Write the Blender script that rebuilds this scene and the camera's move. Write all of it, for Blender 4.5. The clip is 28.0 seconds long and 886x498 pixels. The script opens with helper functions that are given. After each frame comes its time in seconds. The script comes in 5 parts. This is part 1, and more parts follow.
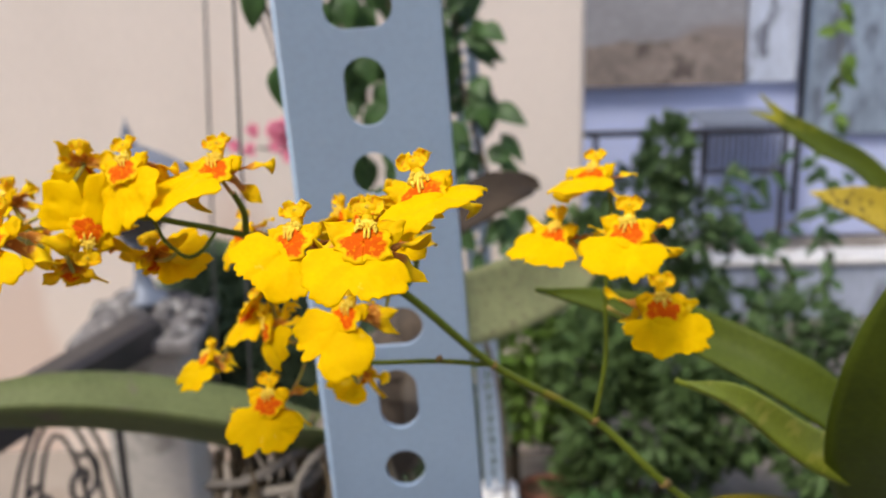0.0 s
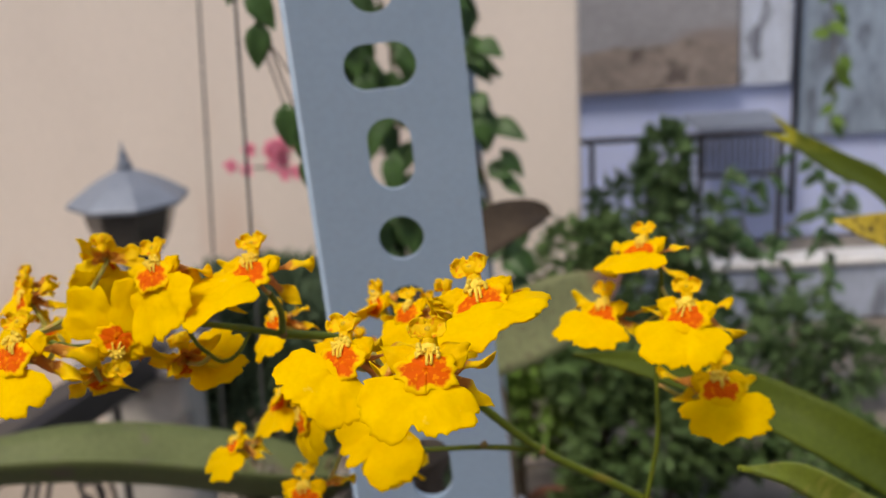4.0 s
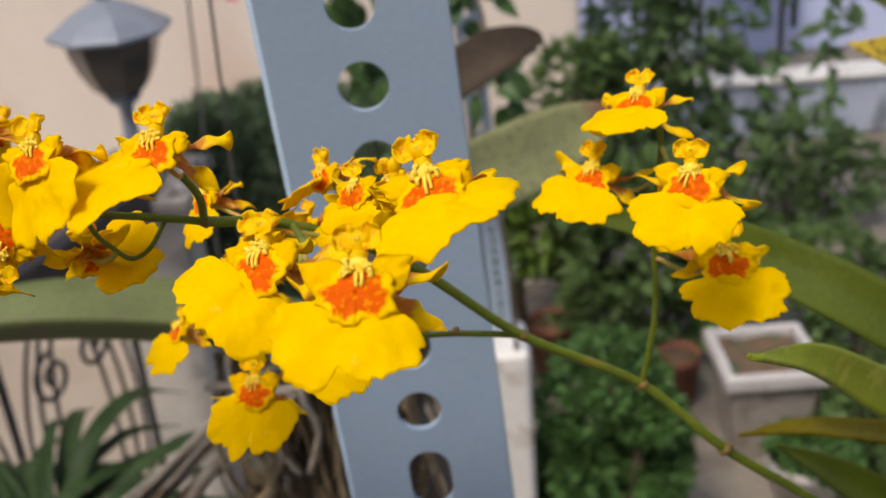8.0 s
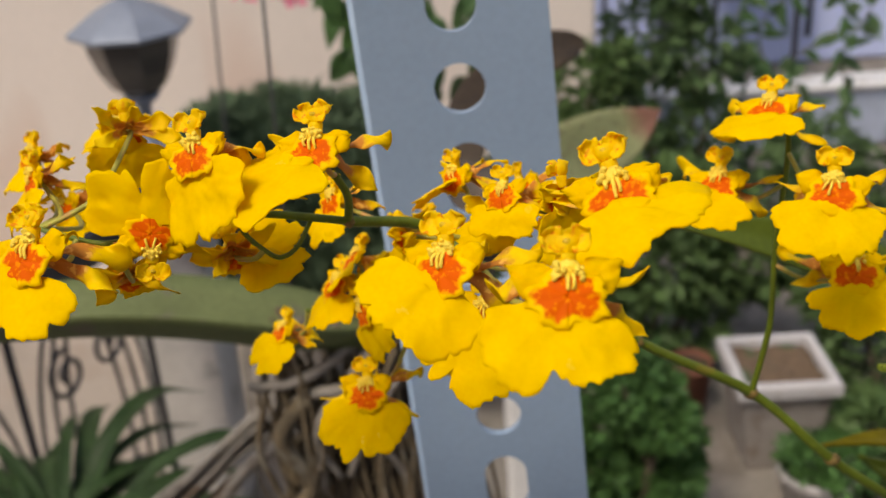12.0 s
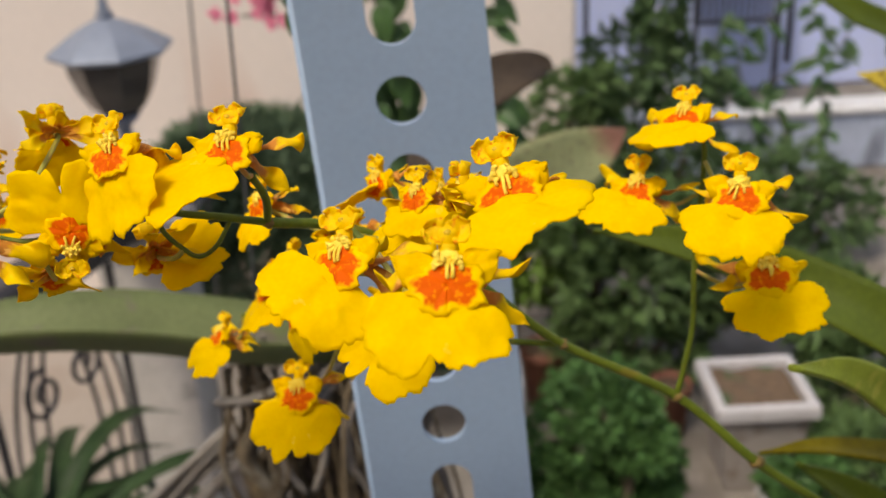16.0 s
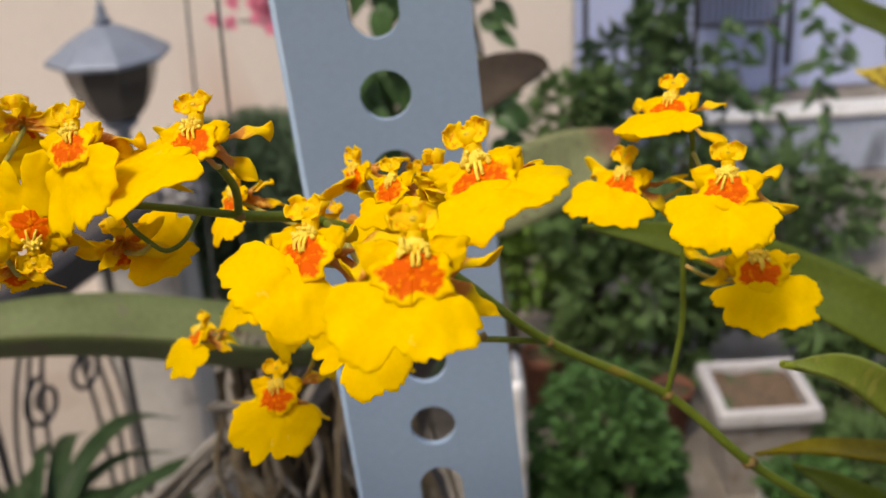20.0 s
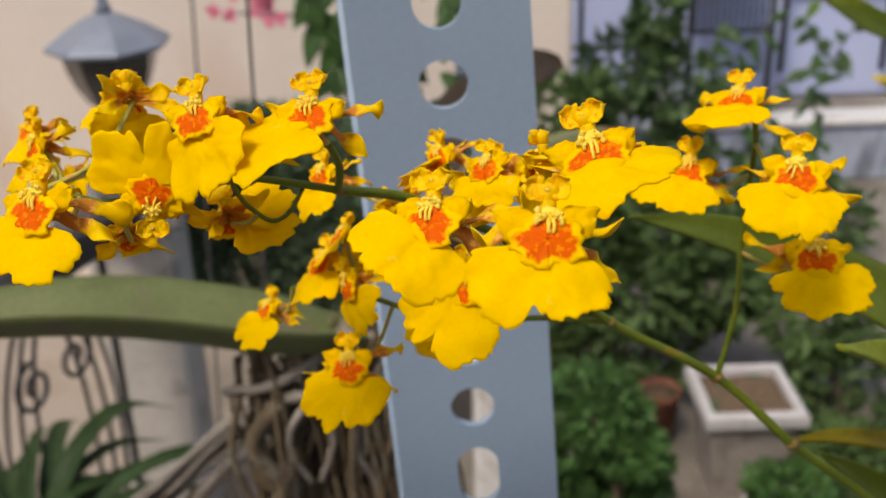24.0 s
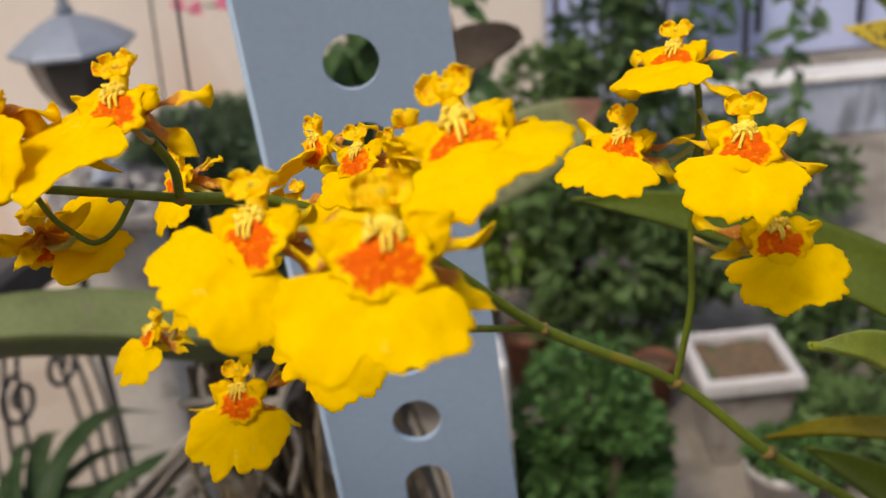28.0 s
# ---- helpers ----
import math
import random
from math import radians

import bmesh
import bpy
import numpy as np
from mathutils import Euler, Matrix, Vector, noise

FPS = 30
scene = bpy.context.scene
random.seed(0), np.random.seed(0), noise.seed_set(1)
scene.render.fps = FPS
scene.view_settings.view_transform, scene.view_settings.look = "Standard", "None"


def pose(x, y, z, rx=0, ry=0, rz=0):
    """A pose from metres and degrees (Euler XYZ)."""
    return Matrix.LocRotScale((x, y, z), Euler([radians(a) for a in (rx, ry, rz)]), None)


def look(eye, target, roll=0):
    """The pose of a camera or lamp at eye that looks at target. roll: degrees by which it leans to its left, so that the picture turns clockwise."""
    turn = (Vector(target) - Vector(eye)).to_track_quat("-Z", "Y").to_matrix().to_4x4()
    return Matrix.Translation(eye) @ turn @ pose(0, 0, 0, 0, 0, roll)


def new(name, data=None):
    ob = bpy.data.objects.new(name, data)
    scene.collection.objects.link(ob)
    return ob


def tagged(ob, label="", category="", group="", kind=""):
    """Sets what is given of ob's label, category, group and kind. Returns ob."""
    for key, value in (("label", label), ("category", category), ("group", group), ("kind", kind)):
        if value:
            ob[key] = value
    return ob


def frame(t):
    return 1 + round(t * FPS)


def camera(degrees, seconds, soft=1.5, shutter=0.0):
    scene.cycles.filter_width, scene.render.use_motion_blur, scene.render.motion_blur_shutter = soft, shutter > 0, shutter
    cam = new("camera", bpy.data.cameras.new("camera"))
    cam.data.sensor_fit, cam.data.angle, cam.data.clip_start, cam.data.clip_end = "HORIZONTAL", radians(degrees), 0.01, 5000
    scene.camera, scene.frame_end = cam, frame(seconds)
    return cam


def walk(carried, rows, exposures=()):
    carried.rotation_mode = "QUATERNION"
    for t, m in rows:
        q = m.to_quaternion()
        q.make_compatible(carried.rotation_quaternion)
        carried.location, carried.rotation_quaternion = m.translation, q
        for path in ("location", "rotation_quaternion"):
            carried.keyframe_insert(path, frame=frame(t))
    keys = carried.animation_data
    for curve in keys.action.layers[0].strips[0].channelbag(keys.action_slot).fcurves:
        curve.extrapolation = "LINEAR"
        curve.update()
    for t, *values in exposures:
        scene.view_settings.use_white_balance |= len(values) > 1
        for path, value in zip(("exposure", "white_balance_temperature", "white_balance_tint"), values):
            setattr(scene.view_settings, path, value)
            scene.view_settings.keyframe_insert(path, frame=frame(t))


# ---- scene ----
cam = camera(44.1, 28.0)
# seconds, place of the eye, turn in degrees
PATH = [
    (0, 0.00022, -0.00151, 1.50012, 72.620, 1.412, 0.101),
    (0.5, -0.00353, 0.01484, 1.49980, 72.386, 0.641, -1.139),
    (1, -0.00675, 0.00400, 1.50264, 72.926, 0.841, -0.113),
    (1.5, -0.00527, -0.00150, 1.50169, 73.572, 0.053, 0.548),
    (2, -0.00059, -0.00506, 1.49959, 74.290, -0.785, 1.156),
    (2.5, -0.00798, -0.00252, 1.50402, 73.494, -0.589, -0.500),
    (4.5, -0.00642, 0.01512, 1.50999, 72.710, 3.387, -0.258),
    (5, 0.00029, 0.01649, 1.50774, 68.211, 1.310, 1.127),
    (5.5, -0.00454, 0.03654, 1.51007, 64.271, 3.150, 0.921),
    (6, -0.00831, 0.05991, 1.50781, 62.847, 3.681, -1.406),
    (6.5, 0.00224, 0.04156, 1.50245, 62.243, 2.699, 0.007),
    (7, -0.00157, 0.04337, 1.50836, 62.928, 5.026, -1.148),
    (7.5, -0.00857, 0.05584, 1.50675, 63.941, 4.915, -3.175),
    (8, -0.00133, 0.04259, 1.50598, 63.777, 4.242, -1.116),
    (8.5, 0.00051, 0.04512, 1.50926, 63.583, 5.525, -0.788),
    (9, -0.00308, 0.05273, 1.50558, 63.408, 5.041, -1.993),
    (9.5, -0.00382, 0.04527, 1.50258, 62.986, 2.314, -1.622),
    (10, -0.00479, 0.05390, 1.50878, 63.172, 5.782, -2.075),
    (10.5, -0.00753, 0.05393, 1.50478, 64.010, 4.394, -1.944),
    (11, -0.00944, 0.04352, 1.50219, 64.045, 2.829, -0.873),
    (11.5, -0.02195, 0.04632, 1.50807, 63.564, 4.187, -0.836),
    (12, -0.01923, 0.04383, 1.50657, 64.017, 3.488, -0.405),
    (12.5, -0.02002, 0.03854, 1.50465, 64.856, 2.469, 0.337),
    (14.5, -0.02278, 0.05536, 1.50258, 64.857, 2.057, -0.649),
    (15, -0.01233, 0.04842, 1.50073, 64.793, 2.240, -0.957),
    (15.5, -0.00586, 0.03858, 1.50370, 64.558, 2.063, -0.953),
    (16, -0.01035, 0.03837, 1.50538, 65.180, 2.986, -1.082),
    (16.5, -0.00661, 0.03821, 1.50373, 65.185, 2.917, -1.624),
    (17, -0.00278, 0.03854, 1.50136, 65.350, 2.944, -1.239),
    (17.5, -0.00733, 0.04216, 1.50202, 65.676, 3.735, -1.027),
    (18, -0.00606, 0.04090, 1.50273, 65.367, 3.202, -1.282),
    (18.5, -0.00399, 0.04269, 1.50285, 65.315, 3.339, -1.434),
    (19, -0.00966, 0.04462, 1.50394, 65.388, 3.685, -1.521),
    (19.5, -0.00735, 0.04226, 1.50232, 65.234, 3.141, -1.317),
    (20, -0.00736, 0.04204, 1.50174, 65.459, 3.290, -1.135),
    (20.5, -0.01577, 0.04221, 1.50442, 65.660, 3.866, -1.020),
    (21, -0.01997, 0.03965, 1.50343, 65.514, 2.618, -1.207),
    (21.5, -0.02364, 0.03917, 1.50349, 65.462, 2.097, -1.750),
    (22, -0.02414, 0.03677, 1.50477, 65.503, 2.511, -1.526),
    (22.5, -0.02071, 0.03480, 1.50256, 65.231, 1.671, -1.391),
    (24.5, -0.02165, 0.03380, 1.50351, 65.514, 1.753, -1.062),
    (25, -0.02221, 0.03747, 1.50464, 65.609, 2.298, -1.569),
    (25.5, -0.02110, 0.04338, 1.50207, 65.147, 1.493, -2.133),
    (26, -0.01645, 0.04852, 1.50343, 65.195, 3.111, -2.328),
    (26.5, -0.01546, 0.04586, 1.50068, 65.727, 3.126, -1.501),
    (27, -0.01124, 0.05137, 1.49386, 64.856, 2.822, -2.129),
    (27.5, -0.01300, 0.06900, 1.48444, 64.497, 3.188, -3.509),
    (28, -0.00754, 0.06023, 1.49331, 64.313, 4.693, -3.097),
]
walk(cam, [(t, pose(x, y, z, rx, ry, rz)) for t, x, y, z, rx, ry, rz in PATH],
     [(0.0, 0.68, 6550, 10), (1.0, 0.44, 6600, 10), (2.0, 0.34, 6800, 10), (2.5, 0.34, 6800, 10), (5.0, 0.40, 6950, 10), (6.0, 0.58, 6950, 10), (7.0, 0.68, 6950, 10), (8.0, 0.54, 6950, 10), (10.0, 0.60, 7000, 10), (11.0, 0.52, 7000, 10), (12.0, 0.43, 7000, 10), (15.0, 0.42, 7000, 10), (16.0, 0.55, 7000, 10), (20.0, 0.54, 7000, 10), (21.0, 0.46, 7000, 10), (22.5, 0.45, 7000, 10), (25.0, 0.50, 7000, 10), (28.0, 0.52, 7000, 10)])
cam.data.dof.use_dof = True
cam.data.dof.focus_distance = 0.123
cam.data.dof.aperture_fstop = 42

# ---- light: open shade under a bright hazy sky ----
world = bpy.data.worlds.new("sky")
scene.world = world
world.use_nodes = True
wn = world.node_tree.nodes
sky = wn.new("ShaderNodeTexSky")
sky.sky_type = "NISHITA"
sky.sun_disc = False
sky.sun_elevation, sky.sun_rotation = radians(58), radians(215)
sky.air_density, sky.dust_density, sky.ozone_density = 1.0, 3.0, 1.0
world.node_tree.links.new(sky.outputs["Color"], wn["Background"].inputs["Color"])
wn["Background"].inputs["Strength"].default_value = 0.13
sun = new("sun", bpy.data.lights.new("sun", "SUN"))
sun.data.energy, sun.data.angle, sun.data.color = 1.5, radians(14), (1.0, 0.95, 0.86)
sun.matrix_world = look((-1.2, -1.7, 3.3), (0, 0, 0))


# ---- materials ----
def socket(nt, node, name):
    return nt.nodes[node].inputs[name]


def material(name, color, rough=0.6, metal=0.0, vary=0.15, scale=30.0, fine=None, bump=0.15, spots=None, spot_scale=60.0, spot_cut=0.6,
             translucent=0.0, coat=0.0, stretch=(1, 1, 1), per_piece=0.0, spec=0.5, base=None, base_to=0.5, bars=None, tip=None):
    """A node material: base colour varied at two scales, optional blotches of a second colour, fine relief, optional light through it."""
    m = bpy.data.materials.new(name)
    m.use_nodes = True
    nt = m.node_tree
    n, l = nt.nodes, nt.links
    b = n["Principled BSDF"]
    b.inputs["Roughness"].default_value, b.inputs["Metallic"].default_value = rough, metal
    b.inputs["Specular IOR Level"].default_value = spec
    b.inputs["Coat Weight"].default_value = coat
    tc, mp = n.new("ShaderNodeTexCoord"), n.new("ShaderNodeMapping")
    mp.inputs["Scale"].default_value = stretch
    l.new(tc.outputs["Object"], mp.inputs["Vector"])
    big, small = n.new("ShaderNodeTexNoise"), n.new("ShaderNodeTexNoise")
    for t, s in ((big, scale), (small, fine or scale * 7)):
        t.inputs["Scale"].default_value, t.inputs["Detail"].default_value = s, 5
        l.new(mp.outputs["Vector"], t.inputs["Vector"])
    mix = n.new("ShaderNodeMix")
    mix.data_type = "RGBA"
    dark = [c * (1 - vary) for c in color]
    light = [min(1, c * (1 + vary)) for c in color]
    mix.inputs["A"].default_value, mix.inputs["B"].default_value = (*dark, 1), (*light, 1)
    avg = n.new("ShaderNodeMath")
    avg.operation = "MULTIPLY_ADD"
    avg.inputs[1].default_value = 0.4
    l.new(small.outputs["Fac"], avg.inputs[0])
    m2 = n.new("ShaderNodeMath")
    m2.operation = "MULTIPLY"
    m2.inputs[1].default_value = 0.6
    l.new(big.outputs["Fac"], m2.inputs[0])
    l.new(m2.outputs[0], avg.inputs[2])
    ramp = n.new("ShaderNodeMapRange")
    ramp.inputs["From Min"].default_value, ramp.inputs["From Max"].default_value = 0.35, 0.65
    l.new(avg.outputs[0], ramp.inputs["Value"])
    fac = ramp.outputs["Result"]
    if per_piece:
        info, add = n.new("ShaderNodeObjectInfo"), n.new("ShaderNodeMath")
        add.operation = "MULTIPLY_ADD"
        add.inputs[1].default_value = per_piece
        l.new(info.outputs["Random"], add.inputs[0])
        l.new(fac, add.inputs[2])
        fac = add.outputs[0]
    l.new(fac, mix.inputs["Factor"])
    out = mix.outputs["Result"]
    if spots:
        st = n.new("ShaderNodeTexNoise")
        st.inputs["Scale"].default_value, st.inputs["Detail"].default_value = spot_scale, 3
        l.new(mp.outputs["Vector"], st.inputs["Vector"])
        cut = n.new("ShaderNodeMapRange")
        cut.inputs["From Min"].default_value, cut.inputs["From Max"].default_value = spot_cut - 0.04, spot_cut + 0.04
        l.new(st.outputs["Fac"], cut.inputs["Value"])
        mx = n.new("ShaderNodeMix")
        mx.data_type = "RGBA"
        l.new(cut.outputs["Result"], mx.inputs["Factor"])
        l.new(out, mx.inputs["A"])
        mx.inputs["B"].default_value = (*spots, 1)
        out = mx.outputs["Result"]
    if base:
        at, wob, cut = n.new("ShaderNodeAttribute"), n.new("ShaderNodeMath"), n.new("ShaderNodeMapRange")
        at.attribute_name = "along"
        wob.operation = "MULTIPLY_ADD"
        wob.inputs[1].default_value = 0.7
        l.new(big.outputs["Fac"], wob.inputs[0])
        l.new(at.outputs["Fac"], wob.inputs[2])
        cut.inputs["From Min"].default_value, cut.inputs["From Max"].default_value = base_to + 0.42, base_to + 0.30
        l.new(wob.outputs[0], cut.inputs["Value"])
        mb = n.new("ShaderNodeMix")
        mb.data_type = "RGBA"
        l.new(cut.outputs["Result"], mb.inputs["Factor"])
        l.new(out, mb.inputs["A"])
        mb.inputs["B"].default_value = (*base, 1)
        if bars:
            wv, bm = n.new("ShaderNodeMapRange"), n.new("ShaderNodeMix")
            bm.data_type = "RGBA"
            wv.inputs["From Min"].default_value, wv.inputs["From Max"].default_value = 0.54, 0.62
            l.new(small.outputs["Fac"], wv.inputs["Value"])
            l.new(wv.outputs["Result"], bm.inputs["Factor"])
            bm.inputs["A"].default_value, bm.inputs["B"].default_value = (*base, 1), (*bars, 1)
            l.new(bm.outputs["Result"], mb.inputs["B"])
        out = mb.outputs["Result"]
    if tip:
        at, wob, cut, mt = n.new("ShaderNodeAttribute"), n.new("ShaderNodeMath"), n.new("ShaderNodeMapRange"), n.new("ShaderNodeMix")
        at.attribute_name, wob.operation, mt.data_type = "along", "MULTIPLY_ADD", "RGBA"
        wob.inputs[1].default_value = 0.5
        l.new(big.outputs["Fac"], wob.inputs[0])
        l.new(at.outputs["Fac"], wob.inputs[2])
        cut.inputs["From Min"].default_value, cut.inputs["From Max"].default_value = 1.04, 1.20
        l.new(wob.outputs[0], cut.inputs["Value"])
        l.new(cut.outputs["Result"], mt.inputs["Factor"])
        l.new(out, mt.inputs["A"])
        mt.inputs["B"].default_value = (*tip, 1)
        out = mt.outputs["Result"]
    l.new(out, b.inputs["Base Color"])
    bp = n.new("ShaderNodeBump")
    bp.inputs["Strength"].default_value, bp.inputs["Distance"].default_value = bump, 0.2 / (fine or scale * 7)
    l.new(small.outputs["Fac"], bp.inputs["Height"])
    l.new(bp.outputs["Normal"], b.inputs["Normal"])
    if translucent:
        tr, ms = n.new("ShaderNodeBsdfTranslucent"), n.new("ShaderNodeMixShader")
        l.new(out, tr.inputs["Color"])
        ms.inputs["Fac"].default_value = translucent
        l.new(b.outputs["BSDF"], ms.inputs[1])
        l.new(tr.outputs["BSDF"], ms.inputs[2])
        l.new(ms.outputs["Shader"], n["Material Output"].inputs["Surface"])
    return m


YELLOW = material("lip_yellow", (1.0, 0.66, 0.0), 0.65, vary=0.05, scale=240, fine=1700, bump=0.16, spots=(1.0, 0.72, 0.06), spot_scale=420, spot_cut=0.75, translucent=0.34, spec=0.05)
LOBE = material("side_lobe_yellow", (0.98, 0.63, 0.0), 0.65, vary=0.06, scale=520, fine=2600, bump=0.15, translucent=0.34, spec=0.08, base=(0.80, 0.13, 0.0), base_to=0.20, bars=(0.92, 0.33, 0.0))
PETAL = material("petal_yellow_brown", (1.0, 0.66, 0.004), 0.6, vary=0.08, scale=460, fine=900, bump=0.15, translucent=0.30, spec=0.1, base=(0.68, 0.27, 0.040), base_to=0.62, bars=(0.94, 0.52, 0.10))
SEPAL = material("sepal_gold", (1.0, 0.66, 0.006), 0.6, vary=0.10, scale=460, fine=900, bump=0.15, translucent=0.30, spec=0.1, base=(0.68, 0.29, 0.055), base_to=0.54, bars=(0.95, 0.60, 0.12))
ORANGE = material("crest_orange", (0.97, 0.58, 0.0), 0.65, vary=0.08, scale=620, fine=1500, bump=0.4, translucent=0.15, spec=0.08, base=(0.78, 0.115, 0.0), base_to=0.74, bars=(0.90, 0.26, 0.0))
PETAL_BACK = material("petal_back_yellow", (1.0, 0.67, 0.006), 0.6, vary=0.08, scale=460, fine=900, bump=0.15, translucent=0.34, spec=0.1, base=(0.80, 0.36, 0.05), base_to=0.36, bars=(0.98, 0.60, 0.06))
CREAM = material("callus_cream", (1.0, 0.72, 0.09), 0.6, vary=0.06, scale=500, fine=3000, bump=0.25, spots=(0.98, 0.66, 0.05), spot_scale=700, spot_cut=0.60, translucent=0.1, spec=0.08)
COLUMN = material("column_yellow", (1.0, 0.65, 0.005), 0.55, vary=0.06, scale=400, fine=3000, bump=0.2, spots=(0.90, 0.42, 0.010), spot_scale=1100, spot_cut=0.64, translucent=0.3, spec=0.12)
WING = material("cap_wing", (1.0, 0.66, 0.006), 0.55, vary=0.06, scale=400, fine=3000, bump=0.2, spots=(0.88, 0.34, 0.008), spot_scale=1300, spot_cut=0.61, translucent=0.3, spec=0.12)
STIGMA = material("stigma_olive", (0.66, 0.42, 0.012), 0.4, vary=0.12, scale=500, fine=3000, bump=0.1, spec=0.3)
STALK = material("stalk_yellow_green", (0.40, 0.36, 0.06), 0.5, vary=0.2, scale=260, fine=1500, bump=0.1, spots=(0.50, 0.28, 0.08), spot_scale=260, spot_cut=0.6, spec=0.3)
STEM = material("stem_green", (0.130, 0.170, 0.013), 0.5, vary=0.2, scale=160, fine=1500, bump=0.1, spots=(0.20, 0.18, 0.02), spot_scale=120, spot_cut=0.66, spec=0.25)
HUSK = material("node_husk", (0.20, 0.13, 0.03), 0.7, vary=0.3, scale=400, bump=0.3)
FLOOR_PALE = material("pale_landing", (0.29, 0.25, 0.215), 0.85, vary=0.14, scale=4, fine=60, bump=0.15, spots=(0.27, 0.225, 0.19), spot_scale=5, spot_cut=0.60)
LEAF = material("leaf_green", (0.088, 0.120, 0.011), 0.42, vary=0.18, scale=50, fine=700, bump=0.10, translucent=0.18, spec=0.28)
LEAF_SPLIT = material("leaf_green_yellow_tip", (0.088, 0.120, 0.011), 0.42, vary=0.18, scale=50, fine=700, bump=0.10, translucent=0.18, spec=0.28, tip=(0.36, 0.34, 0.03))
LEAF_PALE = material("leaf_yellow_green", (0.270, 0.324, 0.032), 0.45, vary=0.16, scale=60, fine=700, bump=0.10, spots=(0.40, 0.40, 0.06), spot_scale=90, spot_cut=0.60, translucent=0.22, spec=0.25, stretch=(1, 1, 3))
LEAF_DULL = material("leaf_olive_yellow", (0.17, 0.135, 0.006), 0.5, vary=0.25, scale=60, fine=500, bump=0.12, translucent=0.2, spec=0.12)
LEAF_OLD = material("leaf_yellowing", (0.50, 0.37, 0.03), 0.45, vary=0.2, scale=50, fine=500, bump=0.12, spots=(0.03, 0.018, 0.008), spot_scale=330, spot_cut=0.62, translucent=0.2)
LEAF_GREY = material("leaf_grey_green", (0.180, 0.210, 0.080), 0.5, vary=0.2, scale=25, fine=400, bump=0.12, spots=(0.19, 0.165, 0.11), spot_scale=40, spot_cut=0.62, translucent=0.28, spec=0.35)
LEAF_OLIVE = material("leaf_olive_speckled", (0.25, 0.265, 0.125), 0.5, vary=0.2, scale=30, fine=300, bump=0.12, spots=(0.15, 0.10, 0.065), spot_scale=380, spot_cut=0.63, translucent=0.12, spec=0.3, tip=(0.24, 0.12, 0.085))
LEAF_DARK = material("leaf_dark_brown", (0.052, 0.037, 0.024), 0.5, vary=0.35, scale=40, fine=300, bump=0.2, spec=0.2)
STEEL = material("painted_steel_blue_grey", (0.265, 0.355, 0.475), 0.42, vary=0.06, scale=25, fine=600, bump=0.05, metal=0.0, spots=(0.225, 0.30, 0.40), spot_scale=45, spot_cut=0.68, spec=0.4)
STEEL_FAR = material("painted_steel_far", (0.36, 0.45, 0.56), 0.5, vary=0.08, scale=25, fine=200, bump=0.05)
WIRE = material("galvanised_wire", (0.11, 0.11, 0.11), 0.5, metal=0.5, vary=0.3, scale=80)
WALL = material("beige_plaster", (0.71, 0.622, 0.552), 0.85, vary=0.05, scale=2.0, fine=60, bump=0.1, spots=(0.65, 0.52, 0.44), spot_scale=1.6, spot_cut=0.60, stretch=(1.6, 1.6, 0.5))
WALL_LILAC = material("lilac_plaster", (0.51, 0.57, 0.82), 0.85, vary=0.06, scale=2.5, fine=50, bump=0.1, spots=(0.54, 0.55, 0.68), spot_scale=3, spot_cut=0.62)
CONCRETE = material("stained_concrete", (0.275, 0.268, 0.285), 0.9, vary=0.25, scale=2.0, fine=40, bump=0.25, spots=(0.24, 0.20, 0.185), spot_scale=1.5, spot_cut=0.56, stretch=(0.6, 0.6, 1.5))
CONCRETE_BLUE = material("weathered_blue_wall", (0.42, 0.47, 0.58), 0.9, vary=0.2, scale=3.0, fine=30, bump=0.2, spots=(0.20, 0.22, 0.27), spot_scale=4, spot_cut=0.6, stretch=(1.5, 1.5, 0.5))
CONCRETE_PALE = material("pale_concrete", (0.50, 0.47, 0.43), 0.85, vary=0.15, scale=6, fine=80, bump=0.2, spots=(0.30, 0.28, 0.25), spot_scale=9, spot_cut=0.62)
PANEL_PEELING = material("peeling_pale_panel", (0.50, 0.55, 0.66), 0.9, vary=0.2, scale=3.0, fine=30, bump=0.2, spots=(0.17, 0.18, 0.22), spot_scale=9, spot_cut=0.60, stretch=(1.5, 1.5, 0.6))
PANEL_DAMP = material("damp_blue_wall", (0.25, 0.31, 0.39), 0.9, vary=0.25, scale=4.0, fine=30, bump=0.2, spots=(0.13, 0.15, 0.19), spot_scale=6, spot_cut=0.60, stretch=(1.5, 1.5, 0.6))
PLASTER_BROWN = material("brown_damp_plaster", (0.25, 0.205, 0.18), 0.95, vary=0.3, scale=5.0, fine=40, bump=0.3, spots=(0.12, 0.095, 0.085), spot_scale=7, spot_cut=0.58)
WHITEWASH = material("white_paint", (0.66, 0.65, 0.64), 0.6, vary=0.08, scale=8, fine=90, bump=0.1, spots=(0.50, 0.47, 0.43), spot_scale=12, spot_cut=0.62)
# white planter body, darker than its rim: the shade is put into the colour
POT_SHADED = material("white_pot_body_shaded", (0.31, 0.275, 0.25), 0.55, vary=0.14, scale=15, fine=200, bump=0.08, spots=(0.22, 0.18, 0.155), spot_scale=25, spot_cut=0.60)
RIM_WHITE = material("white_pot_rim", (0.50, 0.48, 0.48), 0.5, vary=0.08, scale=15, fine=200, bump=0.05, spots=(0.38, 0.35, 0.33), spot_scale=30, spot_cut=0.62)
TERRA = material("terracotta", (0.18, 0.068, 0.04), 0.85, vary=0.25, scale=20, fine=200, bump=0.2)
